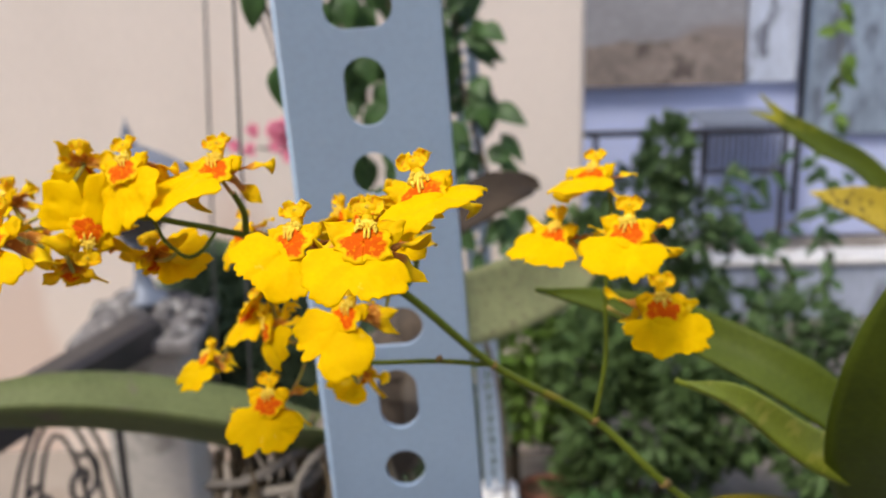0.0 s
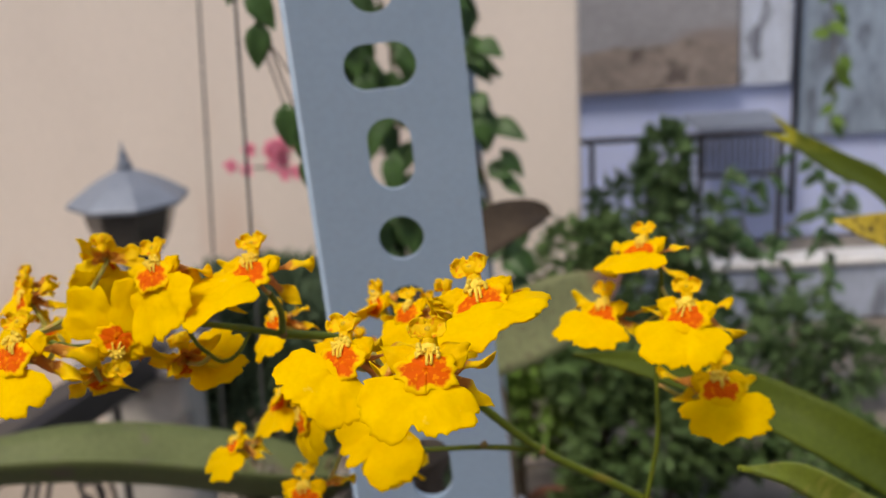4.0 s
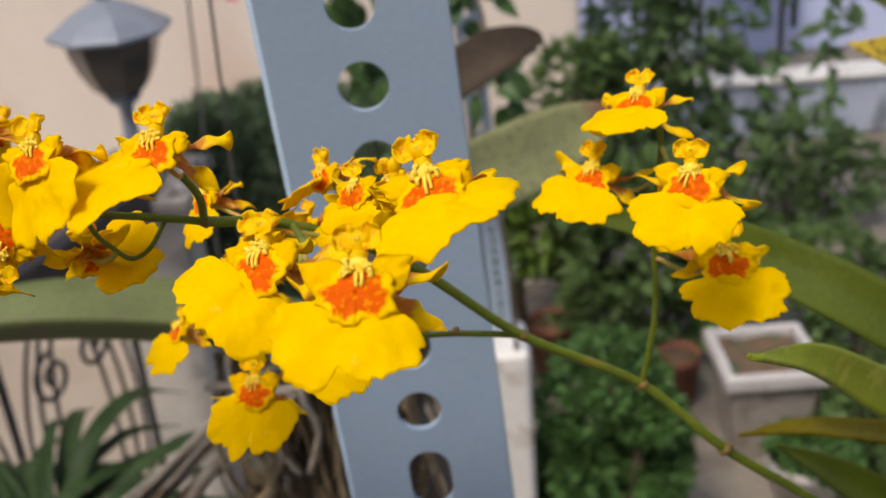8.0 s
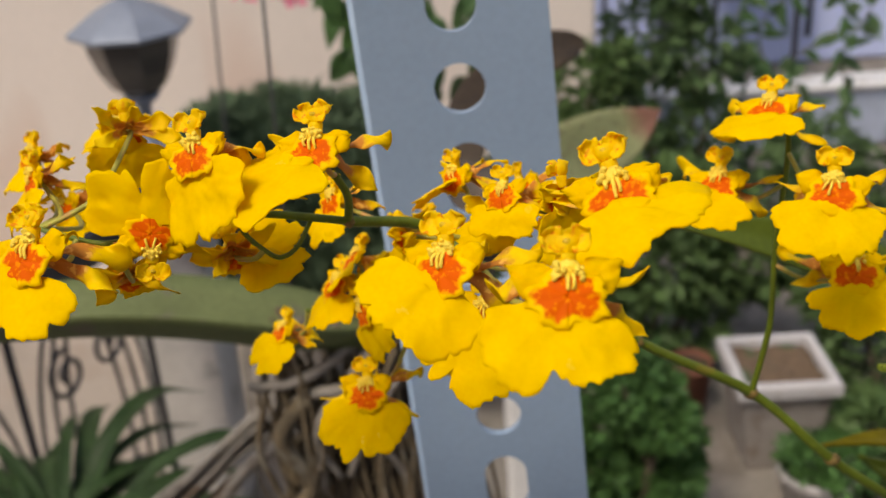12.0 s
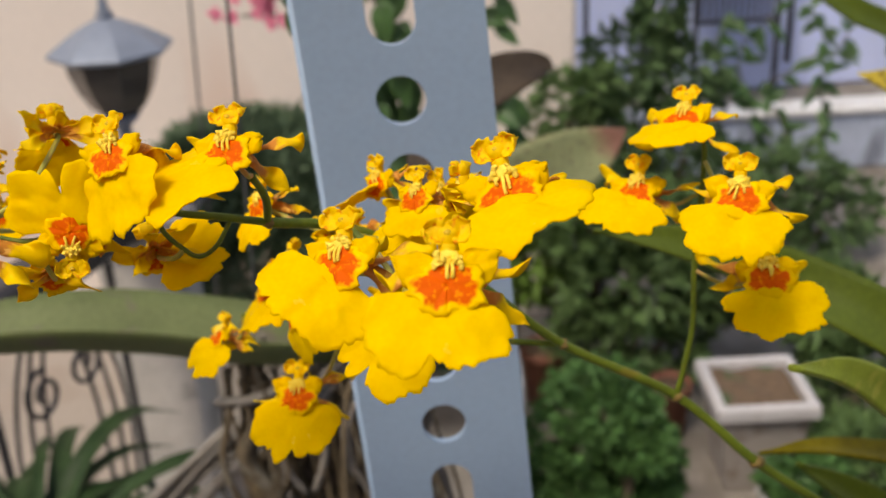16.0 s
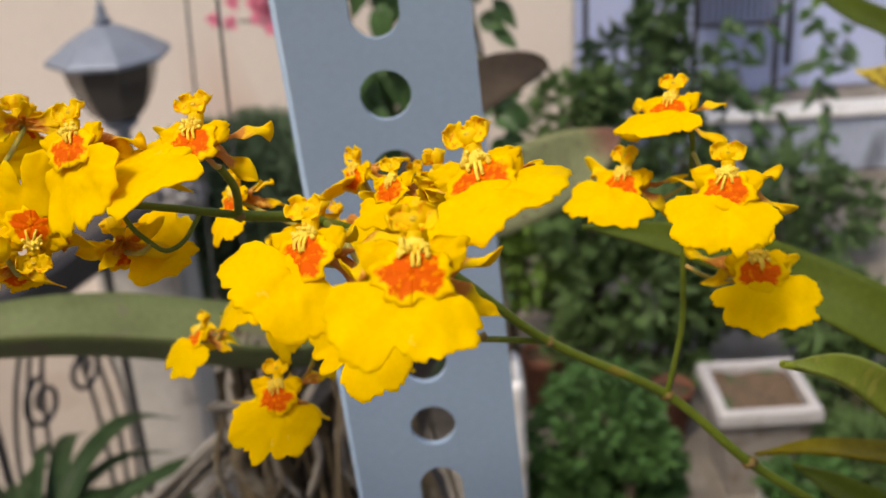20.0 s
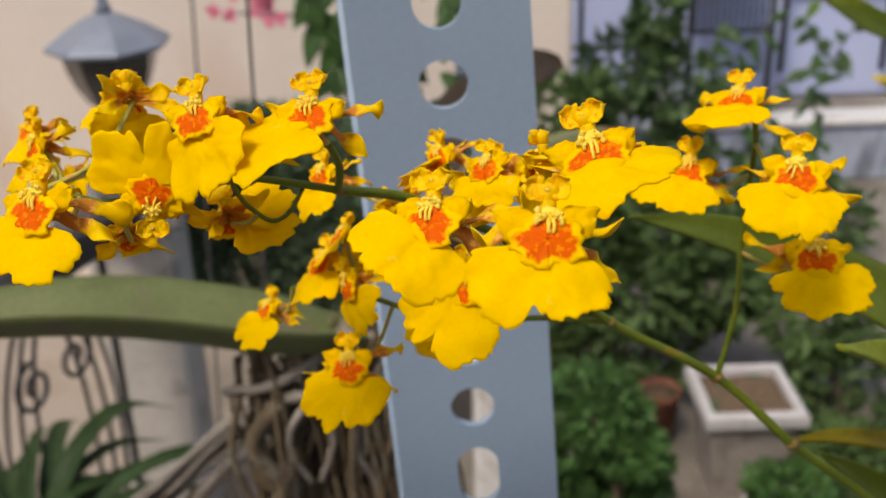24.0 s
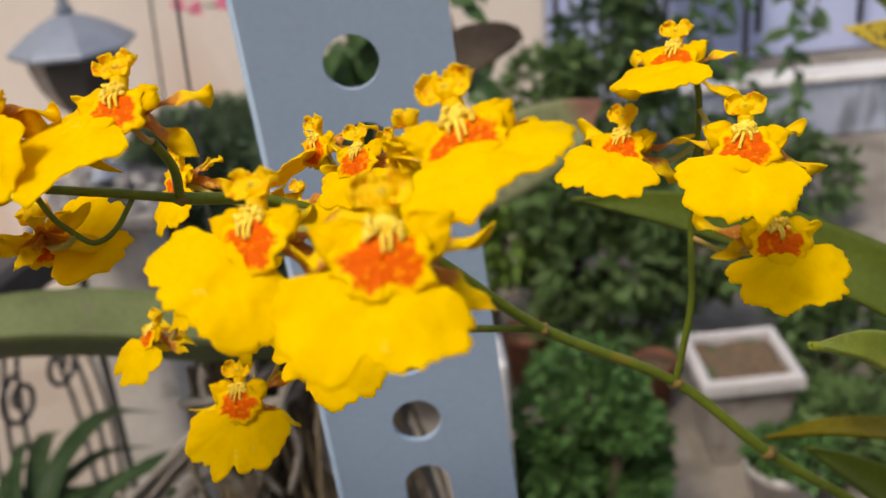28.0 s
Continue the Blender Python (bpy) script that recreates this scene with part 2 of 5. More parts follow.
SOIL = material("dry_soil", (0.118, 0.077, 0.046), 0.95, vary=0.4, scale=60, fine=350, bump=0.9, spots=(0.05, 0.08, 0.03), spot_scale=18, spot_cut=0.60)
IRON = material("dark_iron", (0.035, 0.035, 0.04), 0.45, vary=0.3, scale=40, metal=0.3)
RAIL_WOOD = material("dark_stained_rail", (0.04, 0.035, 0.035), 0.4, vary=0.3, scale=30, stretch=(1, 1, 6))
LAMP_ROOF = material("lamp_roof_grey_blue", (0.20, 0.23, 0.29), 0.5, vary=0.12, scale=30, metal=0.2)
LAMP_GLASS = material("smoked_lamp_glass", (0.055, 0.05, 0.045), 0.25, vary=0.15, scale=20, coat=0.3)
STONE = material("grey_rough_stone", (0.16, 0.15, 0.15), 0.9, vary=0.45, scale=25, fine=120, bump=0.8, spots=(0.34, 0.33, 0.32), spot_scale=40, spot_cut=0.6)
BARK = material("driftwood_brown", (0.10, 0.075, 0.055), 0.9, vary=0.45, scale=45, fine=350, bump=0.8, spots=(0.24, 0.20, 0.16), spot_scale=35, spot_cut=0.6, stretch=(1, 1, 0.25))
BARK_GREY = material("weathered_branch", (0.27, 0.24, 0.205), 0.85, vary=0.3, scale=50, fine=400, bump=0.6, spots=(0.14, 0.10, 0.07), spot_scale=45, spot_cut=0.60, stretch=(0.4, 1, 1))
ROOT = material("aerial_root_grey", (0.105, 0.078, 0.045), 0.85, vary=0.5, scale=60, fine=300, bump=0.4, spots=(0.22, 0.19, 0.14), spot_scale=50, spot_cut=0.6, per_piece=0.6)
PINK = material("pink_petal", (0.92, 0.27, 0.40), 0.5, vary=0.2, scale=80, translucent=0.25)
FOLIAGE_DARK = material("juniper_needles", (0.105, 0.155, 0.088), 0.6, vary=0.4, scale=12, fine=90, translucent=0.15, spec=0.2)
FOLIAGE = material("bonsai_leaves", (0.070, 0.150, 0.042), 0.5, vary=0.5, scale=14, fine=90, translucent=0.2, spec=0.2)
FOLIAGE_TREE = material("shrub_leaves", (0.092, 0.150, 0.052), 0.5, vary=0.5, scale=6, fine=60, translucent=0.25, spec=0.15)
# far shrubs: haze is put into the leaf colour as a paler grey-green
FOLIAGE_HAZE = material("hazed_shrub_leaves", (0.095, 0.155, 0.062), 0.55, vary=0.45, scale=6, fine=60, translucent=0.25, spec=0.15)
FOLIAGE_FERN = material("strap_plant_leaf", (0.026, 0.050, 0.016), 0.5, vary=0.35, scale=20, fine=150, translucent=0.12, spec=0.15)
FOLIAGE_LIGHT = material("young_leaves", (0.13, 0.22, 0.04), 0.5, vary=0.35, scale=8, fine=60, translucent=0.25, spec=0.2)
VINE_LEAF = material("vine_leaf", (0.060, 0.130, 0.034), 0.45, vary=0.4, scale=30, fine=200, translucent=0.35)
TWIG = material("twig_brown", (0.10, 0.075, 0.05), 0.85, vary=0.3, scale=40, bump=0.4)
GROUND = material("terrace_concrete", (0.22, 0.195, 0.168), 0.9, vary=0.25, scale=5, fine=60, bump=0.3, spots=(0.17, 0.145, 0.12), spot_scale=7, spot_cut=0.56)


# ---- mesh building ----
def unit(v):
    return Vector(v).normalized()


def smooth_line(points, steps=6):
    """A smooth line through points."""
    pts = [Vector(p) for p in points]
    if len(pts) < 3:
        return [pts[0].lerp(pts[-1], i / steps) for i in range(steps + 1)]
    ext = [pts[0] * 2 - pts[1], *pts, pts[-1] * 2 - pts[-2]]
    out = []
    for i in range(1, len(ext) - 2):
        a, b, c, d = ext[i - 1:i + 3]
        for k in range(steps):
            t = k / steps
            out.append(0.5 * (2 * b + (c - a) * t + (2 * a - 5 * b + 4 * c - d) * t * t + (3 * b - a - 3 * c + d) * t ** 3))
    out.append(pts[-1])
    return out


class Geo:
    """Collects vertices and faces for one mesh."""

    def __init__(self):
        self.v, self.f, self.a = [], [], []

    def add(self, verts, faces, along=None):
        o = len(self.v)
        self.a += along or [0.0] * len(verts)
        self.v += [Vector(p) for p in verts]
        self.f += [[o + i for i in q] for q in faces]
        return self

    def sheet(self, fn, nu, nv, thick=0.0003):
        """A thin curved sheet: fn(u, v) with u and v from 0 to 1, closed all round."""
        top = [[Vector(fn(i / nu, j / nv)) for j in range(nv + 1)] for i in range(nu + 1)]
        verts = [p for row in top for p in row]
        n = nv + 1
        nor = []
        for i in range(nu + 1):
            for j in range(nv + 1):
                a = top[min(i + 1, nu)][j] - top[max(i - 1, 0)][j]
                b = top[i][min(j + 1, nv)] - top[i][max(j - 1, 0)]
                c = a.cross(b)
                nor.append(c.normalized() if c.length > 1e-14 else Vector((0, 0, 0)))
        k = len(verts)
        verts = [p + m * thick / 2 for p, m in zip(verts, nor)] + [p - m * thick / 2 for p, m in zip(verts, nor)]
        faces = []
        for i in range(nu):
            for j in range(nv):
                a, b, c, d = i * n + j, (i + 1) * n + j, (i + 1) * n + j + 1, i * n + j + 1
                faces += [[a, b, c, d], [k + d, k + c, k + b, k + a]]
        ring = [i * n for i in range(nu + 1)] + [nu * n + j for j in range(1, n)] + [i * n + nv for i in range(nu - 1, -1, -1)] + [j for j in range(nv - 1, 0, -1)]
        for a, b in zip(ring, ring[1:] + ring[:1]):
            faces.append([b, a, k + a, k + b])
        far = [i / nu for i in range(nu + 1) for j in range(nv + 1)]
        return self.add(verts, faces, far + far)

    def tube(self, points, r, seg=8, steps=5, taper=None, wob=0.0):
        """A round tube along a smooth line; r and taper are the radii of its ends."""
        line = smooth_line(points, steps)
        taper = r if taper is None else taper
        verts, faces = [], []
        side = None
        m = len(line) - 1
        for i, p in enumerate(line):
            t = (line[min(i + 1, m)] - line[max(i - 1, 0)]).normalized()
            if side is None:
                side = t.orthogonal().normalized()
            side = (side - t * side.dot(t)).normalized()
            up = t.cross(side)
            rr = r + (taper - r) * i / m
            for k in range(seg):
                a = 2 * math.pi * k / seg
                q = rr * (1 + wob * noise.noise(p * (0.7 / max(rr, 1e-5)) + Vector((k * 0.9, 0, 0))))
                verts.append(p + (side * math.cos(a) + up * math.sin(a)) * q)
        for i in range(m):
            for k in range(seg):
                a, b = i * seg + k, i * seg + (k + 1) % seg
                faces.append([a, b, b + seg, a + seg])
        faces += [list(range(seg))[::-1], [m * seg + k for k in range(seg)]]
        return self.add(verts, faces)

    def blob(self, c, r, wob=0.15, seed=0.0, rings=7, seg=10, freq=1.2):
        """A lump with radii r round c."""
        r = Vector((r, r, r)) if isinstance(r, (int, float)) else Vector(r)
        verts, faces = [], []
        for i in range(rings + 1):
            a = math.pi * i / rings
            for k in range(seg):
                b = 2 * math.pi * k / seg
                d = Vector((math.sin(a) * math.cos(b), math.sin(a) * math.sin(b), math.cos(a)))
                q = 1 + wob * noise.noise(d * freq + Vector((seed * 7.3, seed * 3.1, seed)))
                verts.append(Vector(c) + Vector((d.x * r.x, d.y * r.y, d.z * r.z)) * q)
        for i in range(rings):
            for k in range(seg):
                a, b = i * seg + k, i * seg + (k + 1) % seg
                faces.append([a, a + seg, b + seg, b])
        return self.add(verts, faces)

    def box(self, lo, hi, ch=0.0):
        """A box with chamfered edges."""
        lo, hi = Vector(lo), Vector(hi)
        c, h = (lo + hi) / 2, (hi - lo) / 2
        ch = min(ch, min(h) * 0.8)
        verts, idx = [], {}
        for sx in (-1, 1):
            for sy in (-1, 1):
                for sz in (-1, 1):
                    for ax in range(3):
                        s = Vector((sx * h.x, sy * h.y, sz * h.z))
                        for q in range(3):
                            if q != ax:
                                s[q] -= ch * (sx, sy, sz)[q]
                        idx[(sx, sy, sz, ax)] = len(verts)
                        verts.append(c + s)
        faces = []
        for ax in range(3):
            o1, o2 = (ax + 1) % 3, (ax + 2) % 3
            for s in (-1, 1):
                q = []
                for a, b in ((-1, -1), (1, -1), (1, 1), (-1, 1)):
                    k = [0, 0, 0]
                    k[ax], k[o1], k[o2] = s, a, b
                    q.append(idx[(*k, ax)])
                faces.append(q if s > 0 else q[::-1])
            for a in (-1, 1):
                for b in (-1, 1):
                    k0, k1 = [0, 0, 0], [0, 0, 0]
                    k0[ax], k1[ax] = -1, 1
                    k0[o1] = k1[o1] = a
                    k0[o2] = k1[o2] = b
                    q = [idx[(*k0, o1)], idx[(*k1, o1)], idx[(*k1, o2)], idx[(*k0, o2)]]
                    faces.append(q if a * b > 0 else q[::-1])
        for sx in (-1, 1):
            for sy in (-1, 1):
                for sz in (-1, 1):
                    q = [idx[(sx, sy, sz, ax)] for ax in range(3)]
                    faces.append(q if sx * sy * sz > 0 else q[::-1])
        return self.add(verts, faces)

    def lathe(self, c, profile, seg=24, turn=0.0, square=False):
        """A turned or, with few sides, faceted form: profile of (radius, height) from the base up, closed at both ends."""
        verts, faces = [], []
        for r, z in profile:
            for k in range(seg):
                a = 2 * math.pi * k / seg + turn
                verts.append(Vector(c) + Vector((r * math.cos(a), r * math.sin(a), z)))
        for i in range(len(profile) - 1):
            for k in range(seg):
                a, b = i * seg + k, i * seg + (k + 1) % seg
                faces.append([a, b, b + seg, a + seg])
        m = len(profile) - 1
        faces += [list(range(seg))[::-1], [m * seg + k for k in range(seg)]]
        return self.add(verts, faces)

    def weld(self, step=1e-6):
        """Joins vertices in one place."""
        seen, to, verts = {}, [], []
        for p in self.v:
            k = (round(p.x / step), round(p.y / step), round(p.z / step))
            if k not in seen:
                seen[k] = len(verts)
                verts.append(p)
            to.append(seen[k])
        faces = [list(dict.fromkeys(to[i] for i in q)) for q in self.f]
        self.v, self.f, self.a = verts, [q for q in faces if len(q) > 2], [0.0] * len(verts)
        return self

    def moved(self, m):
        self.v = [m @ p for p in self.v]
        return self


BASE = {}


def thing(name, base, label, category, group="", kind=""):
    """An Empty at the base of a thing, to hold its parts."""
    ob = tagged(new(name), label, category, group, kind)
    ob.empty_display_size = 0.02
    ob.location = base
    BASE[ob] = Vector(base)
    return ob


def mesh_of(name, geo, mat, base, smooth=True):
    me = bpy.data.meshes.new(name)
    me.from_pydata([p - base for p in geo.v], [], geo.f)
    if smooth:
        me.polygons.foreach_set("use_smooth", [True] * len(me.polygons))
    me.materials.append(mat)
    if any(geo.a):
        me.attributes.new("along", "FLOAT", "POINT").data.foreach_set("value", geo.a)
    me.update()
    return me


def part(name, geo, mat, parent, label="", smooth=True, kind=""):
    """One mesh under a thing or under a part; geo is in world metres."""
    base = BASE[parent]
    ob = new(name, mesh_of(name, geo, mat, base, smooth))
    ob.parent = parent
    BASE[ob] = base
    return tagged(ob, label, kind=kind)


def solid(name, geo, mat, label, category, group="", kind="", smooth=True):
    """A thing of one mesh, with its origin at the middle of its base."""
    lo = Vector([min(p[i] for p in geo.v) for i in range(3)])
    hi = Vector([max(p[i] for p in geo.v) for i in range(3)])
    base = Vector(((lo.x + hi.x) / 2, (lo.y + hi.y) / 2, lo.z))
    ob = new(name, mesh_of(name, geo, mat, base, smooth))
    ob.location = base
    BASE[ob] = base
    return tagged(ob, label, category, group, kind)


GROUND_Z = -0.05


# ---- the terrace, its walls and what lies beyond ----
g = Geo()
g.add([(-60, -60, GROUND_Z), (60, -60, GROUND_Z), (60, 60, GROUND_Z), (-60, 60, GROUND_Z), (-60, -60, GROUND_Z - 0.3), (60, -60, GROUND_Z - 0.3), (60, 60, GROUND_Z - 0.3), (-60, 60, GROUND_Z - 0.3)],
      [[0, 1, 2, 3], [7, 6, 5, 4], [0, 4, 5, 1], [1, 5, 6, 2], [2, 6, 7, 3], [3, 7, 4, 0]])
tagged(solid("ground", g, GROUND, "grey brown concrete terrace floor with stains", "ground", kind="structure", smooth=False))
solid("wall_beige", Geo().box((-4.0, 2.9, GROUND_Z), (0.36, 3.15, 3.2), 0.01), WALL, "beige plastered house wall with faint water stains", "wall", kind="structure", smooth=False)
# unseen wall added behind the camera to keep low sky light off upright faces
solid("wall_behind_camera", Geo().box((-6.0, -1.6, GROUND_Z), (6.0, -1.35, 3.0), 0.01), WALL, "unseen beige plastered wall, added behind the camera to block low sky", "wall", kind="structure", smooth=False)
solid("stair_landing", Geo().box((-4.0, 1.15, GROUND_Z), (-0.72, 2.9, 0.0), 0.008), FLOOR_PALE, "pale beige cement landing behind the railing", "landing", kind="structure", smooth=False)
# the neighbour's house front, seen over the parapet
front = thing("neighbour_house", (1.9, 5.0, GROUND_Z), "neighbouring house front in stained grey and lilac plaster", "house")
part("wall", Geo().box((0.2, 5.0, GROUND_Z), (5.5, 5.3, 3.4), 0.02), WALL_LILAC, front, "lilac painted plaster wall", smooth=False)
part("panel", Geo().box((0.4, 4.95, 0.70), (1.337, 4.998, 3.2), 0.01), CONCRETE, front, "bare stained concrete panel", smooth=False)
part("panel", Geo().box((1.345, 4.96, 0.70), (1.58, 4.998, 3.2), 0.008), PANEL_PEELING, front, "pale panel with peeling dark blotches", smooth=False)
part("panel", Geo().box((1.60, 4.965, 0.45), (2.05, 4.998, 3.2), 0.008), PANEL_DAMP, front, "damp blue-grey panel", smooth=False)
def damp(u, v):
    x = 0.41 + u * 0.92
    top = 0.20 + 0.05 * noise.noise(Vector((x * 4, 2.0, 0))) + 0.02 * noise.noise(Vector((x * 17, 5.0, 0)))
    return (x, 4.944, 0.703 + v * top)
part("damp_plaster", Geo().sheet(damp, 40, 3, 0.008), PLASTER_BROWN, front, "brown damp-stained strip of plaster", smooth=False)
for x in (1.59, 2.06):
    part("drainpipe", Geo().tube([(x, 4.93, 0.1), (x, 4.93, 3.2)], 0.014, 10, 2), IRON, front, "dark narrow pipe")
part("canopy", Geo().box((1.08, 4.62, 0.570), (1.47, 4.95, 0.590), 0.006), LAMP_ROOF, front, "grey sheet canopy", smooth=False)
rail = thing("balcony_railing", (1.0, 4.6, GROUND_Z), "dark grey metal railing with thin upright bars", "railing")
part("rail", Geo().box((0.4, 4.59, 0.545), (1.44, 4.61, 0.568), 0.002), IRON, rail, smooth=False)
part("rail", Geo().box((1.08, 4.59, 0.372), (1.44, 4.61, 0.388), 0.002), IRON, rail, smooth=False)
for i in range(13):
    x = 1.10 + i * 0.027
    part("bar", Geo().tube([(x, 4.6, 0.388), (x, 4.6, 0.545)], 0.004, 6, 1), IRON, rail)
for x in (0.62, 0.86, 1.085, 1.43):
    part("post", Geo().box((x - 0.010, 4.588, GROUND_Z), (x + 0.010, 4.612, 0.545), 0.002), IRON, rail, smooth=False)
parapet = thing("parapet", (1.6, 4.0, GROUND_Z), "low grey concrete parapet with a white painted coping", "parapet", kind="structure")
part("parapet_wall", Geo().box((0.2, 3.94, GROUND_Z), (4.5, 4.04, 0.168), 0.008), CONCRETE_BLUE, parapet, smooth=False)
part("coping", Geo().box((0.2, 3.92, 0.169), (4.5, 4.06, 0.200), 0.01), WHITEWASH, parapet, "white painted coping", smooth=False)


# ---- slotted angle bar ----
def slotted_face(geo, w, thick, holes):
    """A strip with rounded holes through it. Local: x across, z along, y through; holes: (z, half width, half height)."""
    half = w / 2
    n = 20
    for hz, hw, hh in holes:
        lo, hi = hz - 0.01, hz + 0.01
        r = min(hw, hh)
        inner, outer = [], []
        for k in range(n):
            a = 2 * math.pi * (k + 0.5) / n
            cx, cz = math.cos(a), math.sin(a)
            inner.append((cx * r + math.copysign(hw - r, cx), hz + cz * r + math.copysign(hh - r, cz)))
            m = max(abs(cx) / half, abs(cz) / 0.01)
            outer.append((cx / m, hz + cz / m))
        verts = []
        for y in (-thick / 2, thick / 2):
            verts += [(x, y, zz) for x, zz in inner] + [(x, y, zz) for x, zz in outer]
        corner_pts = [(half, hi), (-half, hi), (-half, lo), (half, lo)]
        for y in (-thick / 2, thick / 2):
            verts += [(x, y, zz) for x, zz in corner_pts]
        faces = []
        c0 = 4 * n
        for k in range(n):
            j = (k + 1) % n
            faces.append([k, j, n + j, n + k])
            faces.append([2 * n + k, 3 * n + k, 3 * n + j, 2 * n + j])
            faces.append([k, 2 * n + k, 2 * n + j, j])
            (x1, z1), (x2, z2) = outer[k], outer[j]
            if abs(x1 - x2) > 1e-6 and abs(z1 - z2) > 1e-6:
                q = [i for i, (x, zz) in enumerate(corner_pts) if abs(x - (x1 if abs(abs(x1) - half) < 1e-6 else x2)) < 1e-6 and abs(zz - (z1 if abs(abs(z1 - hz) - 0.01) < 1e-6 else z2)) < 1e-6]
                if q:
                    faces.append([n + k, n + j, c0 + q[0]])
                    faces.append([3 * n + j, 3 * n + k, c0 + 4 + q[0]])
        geo.add(verts, faces)


def angle_bar(name, top, down, w, first, count, scale, mat, label, yaw=0.0):
    """A slotted angle bar hanging along down from top: the pierced front face and a second leg going back from its right edge."""
    ob = thing(name, Vector(top) + Vector(down) * (0.02 * scale * count), label, "angle bar", "slotted uprights")
    t = 0.0018 * scale
    holes = []
    for i in range(count):
        k = (first + i) % 4
        hw, hh = ((0.0082, 0.0052), (0.0051, 0.0083), (0.0053, 0.0053), (0.0051, 0.0083))[k]
        holes.append((-(i * 0.02), hw, hh))
    z = -unit(down)
    x = (Vector((math.cos(yaw), math.sin(yaw), 0)) - z * z.x * math.cos(yaw)).normalized()
    y = z.cross(x)
    rot = Matrix((x, y, z)).transposed().to_4x4()
    m = Matrix.Translation(top) @ rot @ Matrix.Scale(scale, 4)
    g = Geo()
    slotted_face(g, w / scale, t / scale, holes)
    part("front_leg", g.weld().moved(m), mat, ob, smooth=False)
    g = Geo()
    slotted_face(g, w / scale, t / scale, holes)
    side = m @ Matrix.Translation((w / scale / 2 - t / scale / 2, w / scale / 2 + t / scale / 2 + 0.0001, 0)) @ Matrix.Rotation(math.pi / 2, 4, "Z")
    part("side_leg", g.weld().moved(side), mat, ob, smooth=False)
    end = -(count - 1) * 0.02 - 0.01
    part("rolled_edge", Geo().tube([(-w / scale / 2, 0, 0.01), (-w / scale / 2, 0, end)], 0.0010 / scale, 8, 2).moved(m), mat, ob)
    return ob


BAR_DOWN = Vector((0.0599, -0.0063, -0.9982))
BAR_TOP = Vector((-0.0208, 0.2586, 1.4785)) - BAR_DOWN * 0.16
angle_bar("slotted_angle_bar", BAR_TOP, BAR_DOWN, 0.0385, 0, 85, 1.0, STEEL, "blue-grey painted slotted steel angle upright", yaw=0.0)
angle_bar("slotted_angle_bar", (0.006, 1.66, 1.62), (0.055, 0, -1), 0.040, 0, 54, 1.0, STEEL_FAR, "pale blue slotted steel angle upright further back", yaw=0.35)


# ---- orchid flowers ----
VIEW = Matrix(((1, 0, 0), (0, 0.42, -0.905), (0, 0.905, 0.42)))


def axes(right, down):
    """Axes from rough right and down vectors given as (right, up, towards the eye): columns right, up, out."""
    r, d = VIEW @ Vector(right), VIEW @ Vector(down)
    d.normalize()
    r = (r - d * r.dot(d)).normalized()
    return Matrix((r, -d, d.cross(r))).transposed().to_4x4()


LIP_EDGE = ((0, 0.50), (8, 0.53), (24, 0.575), (42, 0.61), (60, 0.610), (75, 0.600), (86, 0.565), (94, 0.47), (101, 0.30), (109, 0.16), (130, 0.11))


def edge_at(a):
    a = abs(math.degrees(a))
    for (a0, r0), (a1, r1) in zip(LIP_EDGE, LIP_EDGE[1:]):
        if a <= a1:
            t = (a - a0) / (a1 - a0)
            t = t * t * (3 - 2 * t)
            return r0 + (r1 - r0) * t
    return LIP_EDGE[-1][1]


